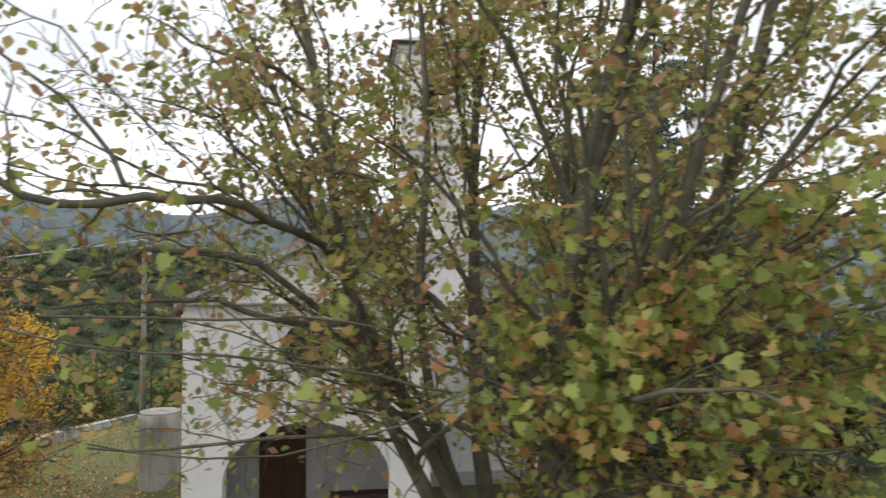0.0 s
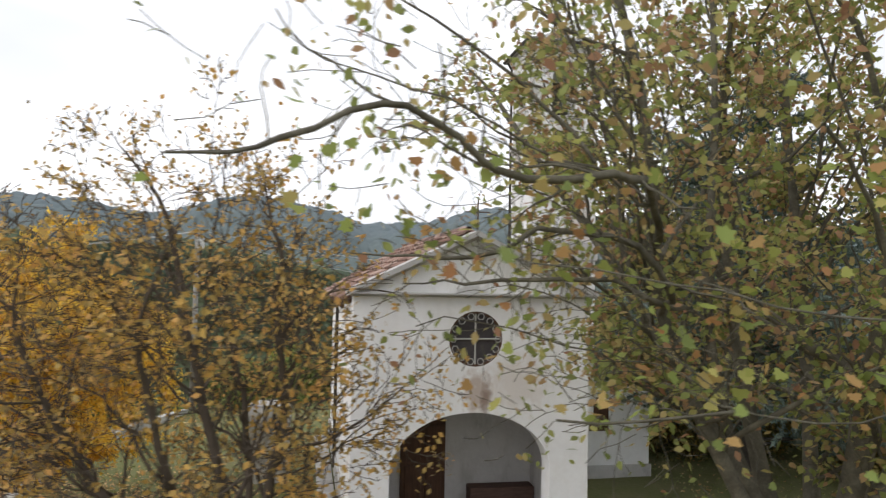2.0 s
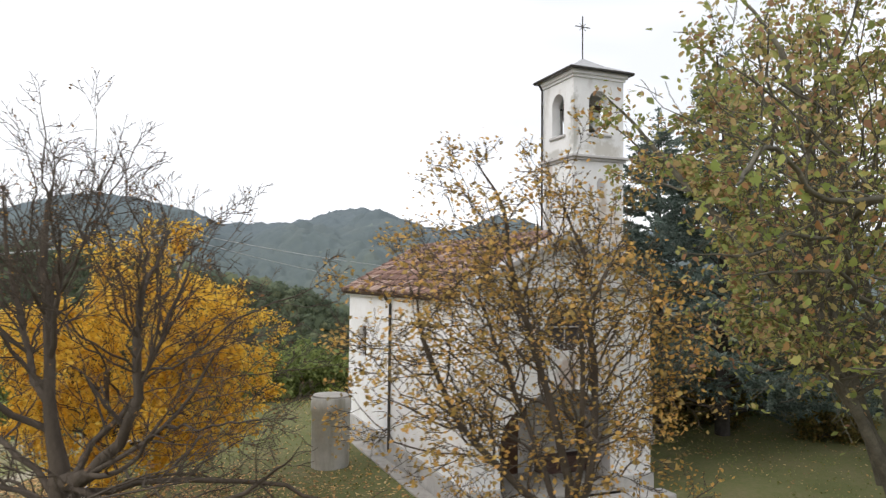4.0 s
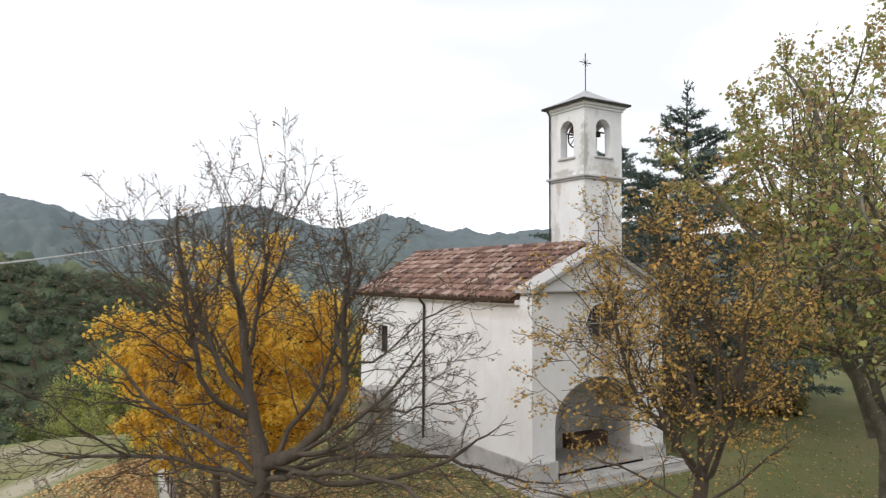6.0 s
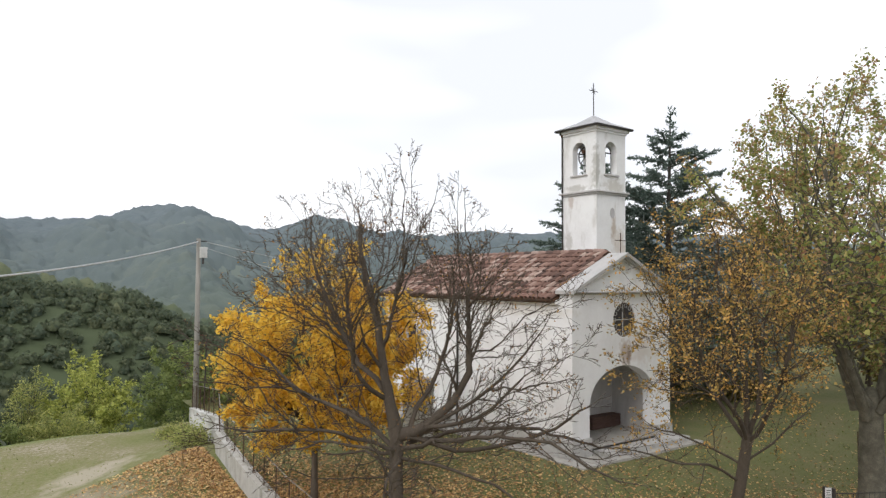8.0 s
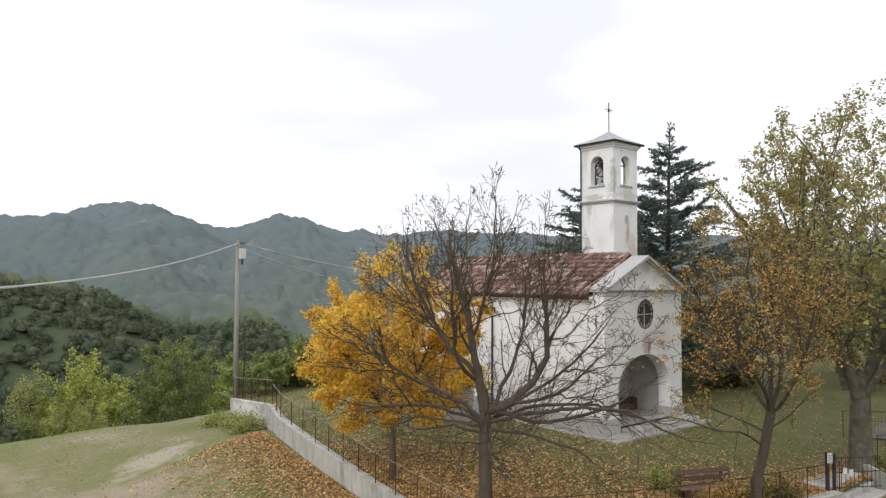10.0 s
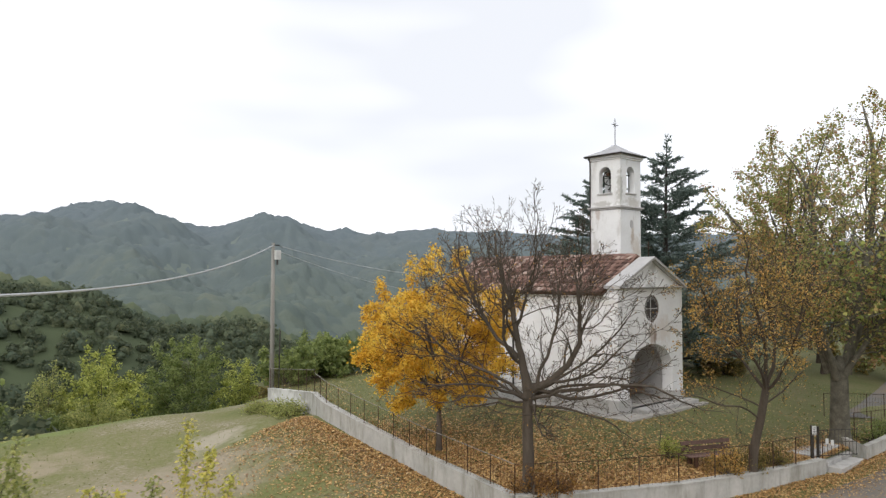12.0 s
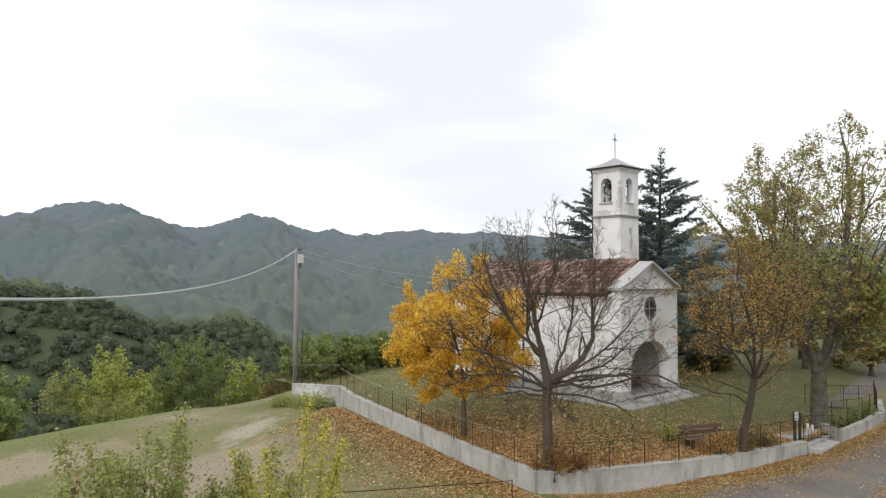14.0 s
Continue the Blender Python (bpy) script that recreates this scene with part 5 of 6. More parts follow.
stems = [rounded([fork, (-0.45, -0.75, 4.0), (-0.9, -0.6, 5.4), (-1.2, -0.5, 7.2)]), rounded([fork, (0.0, -0.8, 4.0), (0.1, -0.7, 5.2), (0.0, -0.5, 7.0)]),
         rounded([fork, (-1.1, -0.8, 3.7), (-2.0, -0.8, 4.6), (-2.6, -0.8, 6.0)]), rounded([fork, (-0.3, 0.2, 3.9), (-0.5, 0.9, 5.0), (-0.8, 1.3, 6.2)]),
         rounded([fork, (-0.6, -1.4, 3.8), (-0.9, -2.0, 5.0), (-1.1, -2.3, 6.2)]), rounded([(-0.12, -0.35, 1.9), (-1.2, -0.1, 2.3), (-2.2, 0.2, 2.5), (-3.1, 0.3, 2.9)]), rounded([(-0.2, -0.5, 2.3), (-0.5, 0.6, 2.7), (-0.9, 1.6, 3.0)]),
         rounded([(-0.2, -0.5, 2.4), (0.7, -0.9, 3.0), (1.5, -1.1, 3.4)])]
stems = [crooked(rg, q, 0.05) for q in stems]
limbs = [(p, r, 0) for p, r in zip(stems, (0.075, 0.07, 0.065, 0.06, 0.06, 0.04, 0.035, 0.035))]
limbs += limbs_to(rg, stems, (-0.95, -0.45, 5.7), (2.4, 2.4, 2.7), 42, 0.014, 0.028, 0.0, -0.6)
tree("rusty_tree", 13, (-1.3, -6.3, -0.85), [(0, 0, -0.2), (-0.02, -0.1, 0.9), (-0.12, -0.35, 1.8), fork], 0.16, limbs,
     [(6, 0.4, 52, 0.15, 0.02), (4, 0.6, 50, 0.19, 0.02), (2.4, 0.6, 46, 0.2, 0.01)], 3,
     (leaf_orange, SIMPLE, 0.074, 2.5, 0.08, 0.7), "leaning tree with thinning golden-brown and rust leaves", r_top=0.8,
     keep=lambda p: (p[:, 2] > 2.6) | (p[:, 0] > 0.4))

# old plane tree by the gate: several heavy limbs that lean over the lane
PB = np.array((5.7, -6.7, -0.75))


def here(*pts):
    return rounded([tuple(np.array(p) - PB) for p in pts])


# upright stems
limbs = [(here((5.3, -6.75, 1.8), (4.5, -6.7, 3.2), (3.8, -6.6, 4.6), (3.53, -6.55, 5.5), (3.35, -6.7, 6.5), (3.16, -6.84, 7.7), (3.0, -6.8, 8.7), (2.8, -6.6, 9.6)), 0.115, 0),
         (here((5.4, -6.6, 2.0), (4.75, -6.3, 3.6), (4.5, -6.2, 4.7), (4.4, -6.2, 6.0), (4.5, -6.2, 7.8), (4.4, -6.3, 9.6)), 0.085, 0),
         (here((5.5, -6.4, 2.0), (5.25, -6.0, 3.6), (5.3, -5.3, 6.0), (5.36, -5.0, 8.2), (5.5, -5.0, 9.4)), 0.13, 0),
         (here((5.8, -6.9, 2.0), (6.0, -7.3, 4.5), (6.2, -7.7, 7.0), (6.7, -7.8, 9.0), (7.1, -7.7, 10.6), (7.3, -7.6, 11.8)), 0.19, 0),
         (here((5.7, -6.9, 2.0), (6.8, -7.3, 4.2), (7.8, -7.6, 6.6), (8.6, -7.8, 9.6), (9.3, -7.6, 11.0)), 0.14, 0),
         (here((5.5, -7.0, 2.0), (5.9, -8.2, 4.2), (6.6, -9.0, 6.4), (7.2, -9.5, 8.8)), 0.11, 0),
         (here((5.3, -6.8, 2.2), (4.2, -6.0, 4.4), (3.2, -5.2, 6.4), (2.6, -4.4, 7.6), (2.2, -3.8, 8.5)), 0.11, 0),
         (here((5.8, -6.5, 2.2), (6.6, -5.3, 5.0), (7.0, -4.4, 8.0), (7.2, -4.0, 9.4)), 0.12, 0)]
# the long arching bough over the lane and its branches
limbs += [(here((3.38, -6.7, 6.3), (2.9, -7.7, 6.6), (2.2, -8.7, 6.85), (1.6, -9.2, 6.8), (0.9, -9.1, 6.78), (0.5, -9.1, 6.9), (0.0, -9.2, 7.2), (-0.4, -9.3, 7.2), (-0.85, -9.6, 6.95), (-1.35, -9.9, 6.72)), 0.055, 1),
          (here((0.3, -9.15, 7.0), (-0.1, -9.2, 7.45), (-0.45, -9.6, 7.7), (-0.9, -10.1, 7.85)), 0.022, 2),
          (here((-0.85, -9.6, 6.95), (-1.4, -9.55, 7.15), (-2.05, -9.5, 7.6)), 0.015, 2),
          (here((1.5, -9.2, 6.85), (1.1, -8.9, 7.4), (0.5, -8.7, 7.9), (-0.2, -8.6, 8.4)), 0.03, 2)]
# lower boughs on the same stem
limbs += [(here((3.5, -6.6, 5.4), (3.2, -7.6, 5.7), (2.6, -8.0, 6.15), (1.97, -8.0, 6.33), (1.47, -8.0, 6.32), (1.08, -8.0, 6.12), (0.33, -8.0, 6.0)), 0.05, 1),
          (here((3.4, -7.4, 5.5), (2.4, -8.2, 5.72), (1.77, -8.2, 5.82), (1.23, -8.2, 5.85), (0.55, -8.2, 5.74)), 0.04, 1),
          (here((3.2, -6.8, 7.3), (3.6, -7.6, 7.2), (3.9, -7.8, 6.9), (4.05, -7.6, 6.2)), 0.03, 1),
          (here((3.1, -6.8, 8.1), (2.6, -7.4, 8.4), (2.1, -7.5, 8.55), (1.5, -7.6, 8.8)), 0.035, 1),
          (here((3.12, -6.8, 7.9), (2.5, -7.4, 8.0), (1.9, -7.5, 7.86), (1.2, -7.6, 8.0)), 0.03, 1),
          (here((4.0, -6.7, 4.0), (3.1, -8.8, 4.55), (2.3, -9.0, 4.6), (1.2, -9.1, 4.57)), 0.03, 1)]
# branches towards the lane
limbs += [(here((5.9, -8.2, 4.2), (4.4, -10.2, 5.2), (3.1, -11.5, 5.8), (2.1, -12.4, 5.9)), 0.016, 2),
          (here((4.2, -10.4, 5.2), (2.6, -11.2, 5.6), (1.2, -11.3, 5.8), (0.3, -11.2, 5.9)), 0.013, 2),
          (here((4.4, -10.2, 5.2), (3.0, -10.6, 4.9), (1.7, -10.8, 5.0)), 0.013, 2),
          (here((6.1, -8.4, 4.6), (6.0, -9.6, 5.0), (6.4, -10.6, 5.2)), 0.045, 1),
          (here((6.4, -8.8, 5.6), (5.9, -9.8, 6.4), (5.6, -10.4, 7.2)), 0.04, 1),
          (here((5.8, -8.0, 3.8), (7.2, -9.0, 3.6), (8.4, -9.6, 3.7)), 0.05, 1),
          (here((5.8, -8.0, 3.8), (6.2, -9.6, 3.4), (6.4, -10.6, 3.2)), 0.045, 1),
          (here((6.8, -7.3, 4.2), (8.2, -8.2, 4.8), (9.3, -8.6, 5.4)), 0.05, 1)]
rg = np.random.RandomState(4)
limbs = limbs[:8] + [(crooked(rg, p, 0.035), r, level) for p, r, level in limbs[8:]]
limbs += limbs_to(rg, [q[0] for q in limbs[2:8]], tuple(np.array((6.6, -6.5, 7.7)) - PB), (5.1, 4.6, 5.2), 66, 0.026, 0.05, 0.06, -0.75)
limbs += [(p, r, 1) for p, r, _ in limbs_to(rg, [q[0] for q in limbs[:2]], tuple(np.array((2.2, -8.0, 5.5)) - PB), (2.3, 1.3, 1.6), 15, 0.012, 0.026, 0.05, -0.9)]
limbs += [(p, r, 1) for p, r, _ in limbs_to(rg, [limbs[0][0][-12:], limbs[8][0]], tuple(np.array((1.0, -8.5, 7.9)) - PB), (2.6, 1.5, 1.5), 18, 0.014, 0.024, 0.05, -0.9)]
limbs += [(p, r, 1) for p, r, _ in limbs_to(rg, [q[0] for q in limbs[2:8]], tuple(np.array((7.3, -8.3, 4.8)) - PB), (3.0, 2.2, 3.0), 44, 0.022, 0.04, 0.06, -0.85)]
rg = np.random.RandomState(9)


def plane_leaf_stays(p):
    """Thins the leaves over the lane and in a band at mid height, shaped to fit the camera's view."""
    west, south = smooth_step(-p[:, 0], 0.3, 1.6), smooth_step(-p[:, 1], -1.8, 0.0)
    bare = 0.72 * west * south
    bare = np.maximum(bare, 0.66 * smooth_step(-p[:, 1], -1.0, 1.0) * smooth_step(p[:, 2], 6.6, 8.0) * (1 - smooth_step(p[:, 2], 9.2, 10.2)))
    bare = np.maximum(bare, 0.55 * smooth_step(-p[:, 1], 2.6, 4.2))
    return (p[:, 1] > -6.5) & (rg.uniform(0, 1, len(p)) > bare)


tree("plane_tree", 21, tuple(PB), [(0, 0, -0.2), (0.0, 0.0, 1.0), (-0.1, -0.05, 1.9), (-0.1, -0.05, 2.9)], 0.4, limbs,
     [(6, 0.3, 52, 0.14, 0.03), (5, 0.4, 52, 0.18, 0.02), (3, 0.5, 48, 0.2, 0.0)], 3,
     (leaf_plane, POINTED, 0.118, 5.9, 0.1, 0.7), "big old plane tree with turning green and rust leaves", bark=bark_plane, r_top=0.78,
     keep=plane_leaf_stays, close=lambda p: (p[:, 1] < -1.8) & (p[:, 2] < 7.8), close_leaf=leaf_plane_low, twig_share=0.5)


def cedar(name, seed, base, height, spread, label, lean=(0, 0)):
    """Long boughs that sweep up and outward, each a flat plate of side twigs with needles, and a thin spire."""
    rng = np.random.RandomState(seed)
    root = thing(name, base, label=label, category="tree", group="cedars behind the chapel")
    zs = np.linspace(0, height, 18)
    wood = [(np.stack([lean[0] * (zs / height) ** 2, lean[1] * (zs / height) ** 2, zs], 1), np.linspace(0.3, 0.015, 18), 8)]
    at, dirs = [], []

    def needles(pts, dense):
        seg = np.linalg.norm(np.diff(pts, axis=0), axis=1)
        for k in range(max(4, int(seg.sum() * dense))):
            f = rng.uniform(0.0, 1.0) * (len(pts) - 1)
            i = min(int(f), len(pts) - 2)
            d = (pts[i + 1] - pts[i]) / (seg[i] + 1e-9)
            at.append(pts[i] + (pts[i + 1] - pts[i]) * (f - i) + rng.normal(0, 0.015, 3))
            dirs.append(d * 0.7 + rng.normal(0, 0.5, 3) + np.array([0, 0, 0.12]))
    n = 92
    for k in range(n):
        t = 0.06 + 0.84 * (k / n) ** 0.95
        a = k * 2.39996 + rng.uniform(-0.5, 0.5)
        ln = 1.12 * spread * (1 - t) ** 1.12 * rng.choice([0.6, 0.85, 1.05, 1.35]) * rng.uniform(0.85, 1.15) + 0.25
        e = math.radians(rng.uniform(8, 24) + 12 * t)
        pts = wander(rng, (lean[0] * t * t, lean[1] * t * t, t * height), (math.cos(a) * math.cos(e), math.sin(a) * math.cos(e), math.sin(e)), ln, 9, 0.05, -0.015)
        wood.append((pts, np.linspace(0.05 * (1 - t) + 0.012, 0.006, 10), 4))
        needles(pts[3:], 36)
        m = int(6 + ln * 7)
        for j in range(m):
            f = (0.2 + 0.78 * (j + rng.uniform(0, 1)) / m) * 9
            i = min(int(f), 8)
            d = (pts[i + 1] - pts[i]) / np.linalg.norm(pts[i + 1] - pts[i])
            s = np.cross(d, (0, 0, 1)) * (1 if j % 2 else -1)
            side = wander(rng, pts[i] + (pts[i + 1] - pts[i]) * (f - i), d * 0.75 + s * rng.uniform(0.6, 1.0) + np.array([0, 0, rng.uniform(-0.25, 0.15)]),
                          (0.3 + 0.3 * ln * (1.05 - f / 9)) * rng.uniform(0.6, 1.1), 4, 0.1, -0.05)
            if j % 2:
                wood.append((side, np.linspace(0.01, 0.005, 5), 3))
            needles(side, 38)
    for z in np.linspace(0.88, 1.0, 9):
        for a in rng.uniform(0, 6.28, 4):
            needles(wander(rng, (lean[0], lean[1], z * height), (math.cos(a), math.sin(a), 0.5), 0.55 * (1.08 - z) * 3.4 + 0.08, 3, 0.1, 0.0), 30)
    v, f = tubes(wood)
    from_arrays("trunk", v, f, bark_cedar, root)
    at, dirs = np.array(at), np.array(dirs)
    dirs /= np.linalg.norm(dirs, axis=1)[:, None]
    w = np.cross(dirs, rng.normal(0, 1, dirs.shape))
    w /= np.linalg.norm(w, axis=1)[:, None]
    ln = rng.uniform(0.1, 0.22, (len(at), 1))
    tri = np.stack([at - w * 0.04, at + w * 0.04, at + dirs * ln], 1)
    from_arrays("crown", tri.reshape(-1, 3), np.arange(len(at) * 3).reshape(-1, 3), needle, root)
    return root


cedar("cedar", 31, (12.78, 5.4, -0.3), 14.6, 7.6, "tall blue-green cedar with flat spreading boughs", (0.1, -0.2))
cedar("cedar", 37, (15.3, 12.1, -0.4), 14.2, 7.4, "dark cedar standing close behind the bell tower")


def shrub(name, seed, base, height, radius, stems, leaf, label, per=6.0, size=0.1, shape=POINTED, group="", category="bush", lift=0.06, stem=0.03, up=(12, 80)):
    rng = np.random.RandomState(seed)
    limbs = []
    for d in ways(rng, stems, *up):
        start = (rng.uniform(-0.1, 0.1), rng.uniform(-0.1, 0.1), 0.0)
        pts = wander(rng, start, (d[0] * radius / height * 2, d[1] * radius / height * 2, d[2]), height * rng.uniform(0.65, 1.0), 9, 0.09, lift)
        limbs.append((pts, stem, 0))
    return tree(name, seed, base, [(0, 0, -0.3), (0, 0, 0.1), (0, 0, 0.35)], 0.06, limbs, [(7, 0.4, 45, 0.12, 0.04), (5, 0.45, 45, 0.15, 0.03)], 2,
                (leaf, shape, size, per, 0.09, 0.4), label, category, bark=bark_grey, group=group, twig_share=0.4)


def on_low(x, y, dz=0.0):
    return (x, y, float(low_ground(x, y)) + dz)


# bushes at the far edge of the field
def leafy_bush(name, seed, base, height, radius, leaf, label, group, per=9.0, size=0.2, n=20):
    """A rounded bush with leaves down to the ground."""
    rg = np.random.RandomState(seed)
    stem = [rounded([(0, 0, 0.1), (0.15, 0.1, height * 0.4), (0.05, 0.0, height * 0.75)]), rounded([(0, 0, 0.1), (-0.4, 0.2, height * 0.35), (-0.6, 0.3, height * 0.6)]), rounded([(0, 0, 0.1), (0.4, -0.2, height * 0.3), (0.8, -0.3, height * 0.55)])]
    limbs = [(q, 0.05, 0) for q in stem] + limbs_to(rg, stem, (0, 0, height * 0.5), (radius, radius, height * 0.47), n, 0.02, 0.035, 0.05, -0.95)
    return tree(name, seed, base, [(0, 0, -0.3), (0, 0, 0.0), (0, 0, 0.2)], 0.09, limbs, [(6, 0.4, 48, 0.14, 0.03), (4, 0.5, 46, 0.16, 0.02)], 2,
                (leaf, SIMPLE, size, per, 0.16, 0.3), label, "bush", group=group, twig_share=0.2)


BRIGHT, DENSE = "leafy bright green acacia bush at the field's edge", "dense mid-green bush at the field's edge"
FIELD_BUSHES = [(-2.8, 60.0, -1.2, 4.7, leaf_green, BRIGHT, 0.3), (8.3, 66.0, -0.1, 5.1, leaf_hedge, DENSE, 0.3), (13.3, 62.0, -3.0, 2.9, leaf_green, BRIGHT, 0.26), (-7.6, 60.0, -2.3, 1.5, leaf_sapling, "thin pale olive bush at the field's edge", 0.2),
                (20.0, 55.0, -0.2, 3.9, leaf_hedge, DENSE, 0.28), (-7.2, 46.0, -4.2, 2.6, leaf_sapling, "low tangled olive scrub at the field's edge", 0.18), (-10.8, 46.0, -4.9, 1.9, leaf_hedge, DENSE, 0.18), (14.6, 56.0, -4.6, 1.9, leaf_dull, "low brown bush at the field's edge", 0.18),
                (-19.6, 29.5, -1.2, 1.3, leaf_hedge, DENSE, 0.16)]
for k, (x, y, top, r, lf, lb, size) in enumerate(FIELD_BUSHES):
    base = on_low(x, y, -0.1)
    leafy_bush("bush", 50 + k, base, max(1.2, top - base[2]), r, lf, lb, "bushes along the field", per=12 if r < 3 else 15, size=size, n=20 if r < 3 else 34)
for k, (x, y) in enumerate([(-6.95, 17.7), (-7.15, 16.2), (-7.4, 14.7), (-7.8, 13.2), (-7.0, 18.6)]):
    leafy_bush("weed_clump", 66 + k, on_low(x, y, -0.05), 0.26 + 0.07 * (k % 3), 0.6, leaf_sapling, "low green weeds at the foot of the wall", "weeds at the wall's foot", per=3, size=0.09)

# hedge behind the lawn
for k, (x, y, h) in enumerate([(-4.2, 20.4, 2.2), (-2.0, 20.9, 2.3), (0.3, 21.2, 2.2), (2.6, 21.4, 2.3), (4.9, 21.5, 2.1), (7.2, 21.6, 2.4), (9.6, 21.8, 2.2), (12, 21.9, 2.4), (14.5, 22, 2.3), (17, 22, 2.6), (20, 22, 2.5), (23, 22, 2.6)]):
    shrub("hedge_bush", 80 + k, (x, y, float(garden_ground(x, y)) - 0.1), h, 1.6, 12, leaf_hedge, "dense dark green hedge bush behind the lawn", per=7, size=0.22, shape=SIMPLE, group="hedge behind the lawn")

# saplings on the bank below the lane
def sapling(name, seed, x, y, top, stems, spread, tuft, leaf, n, label, group=""):
    """Thin upright stems with short leafy shoots along them."""
    rng = np.random.RandomState(seed)
    z = float(low_ground(x, y))
    h = top - z
    root = thing(name, (x, y, z), label=label, category="sapling", group=group)
    at = []
    for k in range(stems):
        a = k * 2.4 + rng.uniform(-0.3, 0.3)
        tall = h * (1.0 if k == 0 else rng.uniform(0.72, 0.97))
        pts = wander(rng, (0, 0, -0.1), (math.cos(a) * spread / h, math.sin(a) * spread / h, 1.0), tall, 12, 0.035, 0.02)
        v, f = tubes([(pts, np.linspace(0.018, 0.005, 13), 5)])
        from_arrays("stem", v, f, bark_grey, root)
        u = rng.uniform(0.2, 1.0, n)
        i = np.minimum((u * 12).astype(int), 11)
        p = pts[i] + (pts[i + 1] - pts[i]) * (u * 12 - i)[:, None]
        at.append(p + rng.normal(0, 1, (n, 3)) * (tuft * (1.25 - u))[:, None] * np.array([1, 1, 0.6]))
    v, f = leaves(rng, np.concatenate(at), 0.072, SIMPLE, 0.8)
    from_arrays("foliage", v, f, leaf, root)
    return root


sapling("yellow_sapling", 110, -21.73, -6.5, 3.7, 9, 0.85, 0.2, leaf_lime, 1300, "slender upright sapling with lemon yellow leaves")
sapling("green_sapling", 119, -22.5, -6.0, 2.7, 7, 0.9, 0.36, leaf_sapling, 1700, "wispy green sapling on the bank", "saplings on the bank")
for k, (x, y, top) in enumerate([(-24.9, -5.4, 3.3), (-24.4, -5.7, 3.7), (-23.9, -5.5, 3.2), (-24.8, -6.2, 3.2), (-23.5, -6.0, 2.8), (-25.3, -5.9, 3.0)]):
    sapling("green_sapling", 120 + k, x, y, top, 8, 1.0, 0.34, leaf_sapling, 1500, "wispy green sapling on the bank", "saplings on the bank")
sapling("withered_sapling", 136, -25.9, -5.6, 2.8, 3, 0.3, 0.14, leaf_brown, 200, "small withered brown sapling on the bank")
shrub("lawn_shrub", 138, (-2.4, -3.75, float(garden_ground(-2.4, -3.75))), 0.7, 0.3, 6, leaf_green, "small fresh green shrub on the lawn by the bench", per=5, size=0.06, shape=SIMPLE)

# dry shrubs at the wall's foot
for k, (x, y, h) in enumerate([(-8.8, -2.9, 0.8), (-8.0, -3.2, 0.7), (-2.3, -5.9, 0.9), (-1.0, -6.1, 0.8), (0.2, -6.4, 0.7), (7.0, -7.5, 0.9), (8.6, -7.6, 1.0)]):
    z = float(garden_ground(x, y))
    shrub("dry_shrub", 140 + k, (x, y, z), h, 0.6, 8, leaf_brown if k < 2 else leaf_orange if k == 2 else leaf_dull if k < 5 else leaf_hedge, "small dry shrub behind the wall", per=4, size=0.07, group="shrubs behind the wall")


# low growth in the shade of the cedars
for k, (x, y, h, r, lf, lb) in enumerate([(11.6, 7.6, 1.7, 1.5, leaf_dull, "low brown-green shrub under the cedars"), (14.2, 7.2, 1.9, 1.6, leaf_dull, "low brown-green shrub under the cedars"), (16.6, 8.6, 2.1, 1.7, leaf_hedge, "low dark green shrub under the cedars"),
                                          (13.0, 10.6, 2.0, 1.6, leaf_hedge, "low dark green shrub under the cedars"), (18.6, 5.6, 1.8, 1.5, leaf_dull, "low brown-green shrub under the cedars"), (16.0, 3.4, 1.2, 1.2, leaf_dull, "low brown-green shrub under the cedars")]):
    leafy_bush("shade_shrub", 180 + k, (x, y, float(garden_ground(x, y)) - 0.05), h, r, lf, lb, "shrubs under the cedars", per=9, size=0.14)

# trees beyond the lawn's far end
for k, (x, y, h, r, lf, lb) in enumerate([(21.0, -0.5, 7.5, 3.0, leaf_dull, "broad olive-brown tree beyond the lawn"), (27.0, 2.0, 8.0, 3.4, leaf_hedge, "dense dark green tree beyond the lawn"),
                                          (24.0, -3.6, 5.0, 2.4, leaf_dull, "broad olive-brown tree beyond the lawn"), (33.0, -2.0, 7.0, 3.2, leaf_hedge, "dense dark green tree beyond the lawn"),
                                          (20.0, 6.2, 4.2, 2.4, leaf_hedge, "dense dark green tree beyond the lawn"), (36.0, 6.0, 8.0, 3.4, leaf_dull, "broad olive-brown tree beyond the lawn")]):
    rg = np.random.RandomState(160 + k)
    stem = [rounded([(0, 0, 1.2), (0.2, 0.1, h * 0.5), (0.1, 0.0, h * 0.8)])]
    tree("field_tree", 160 + k, (x, y, float(garden_ground(x, y))), [(0, 0, -0.2), (0, 0, 0.7), (0, 0, 1.3)], 0.16,
         [(stem[0], 0.12, 0)] + limbs_to(rg, stem, (0, 0, h * 0.56), (r, r, h * 0.44), 22, 0.03, 0.06, 0.06, -0.95),
         [(6, 0.4, 48, 0.13, 0.02), (4, 0.5, 46, 0.15, 0.0)], 2, (lf, SIMPLE, 0.2, 10.0, 0.2, 0.5), lb, group="trees beyond the lawn", twig_share=0.25)


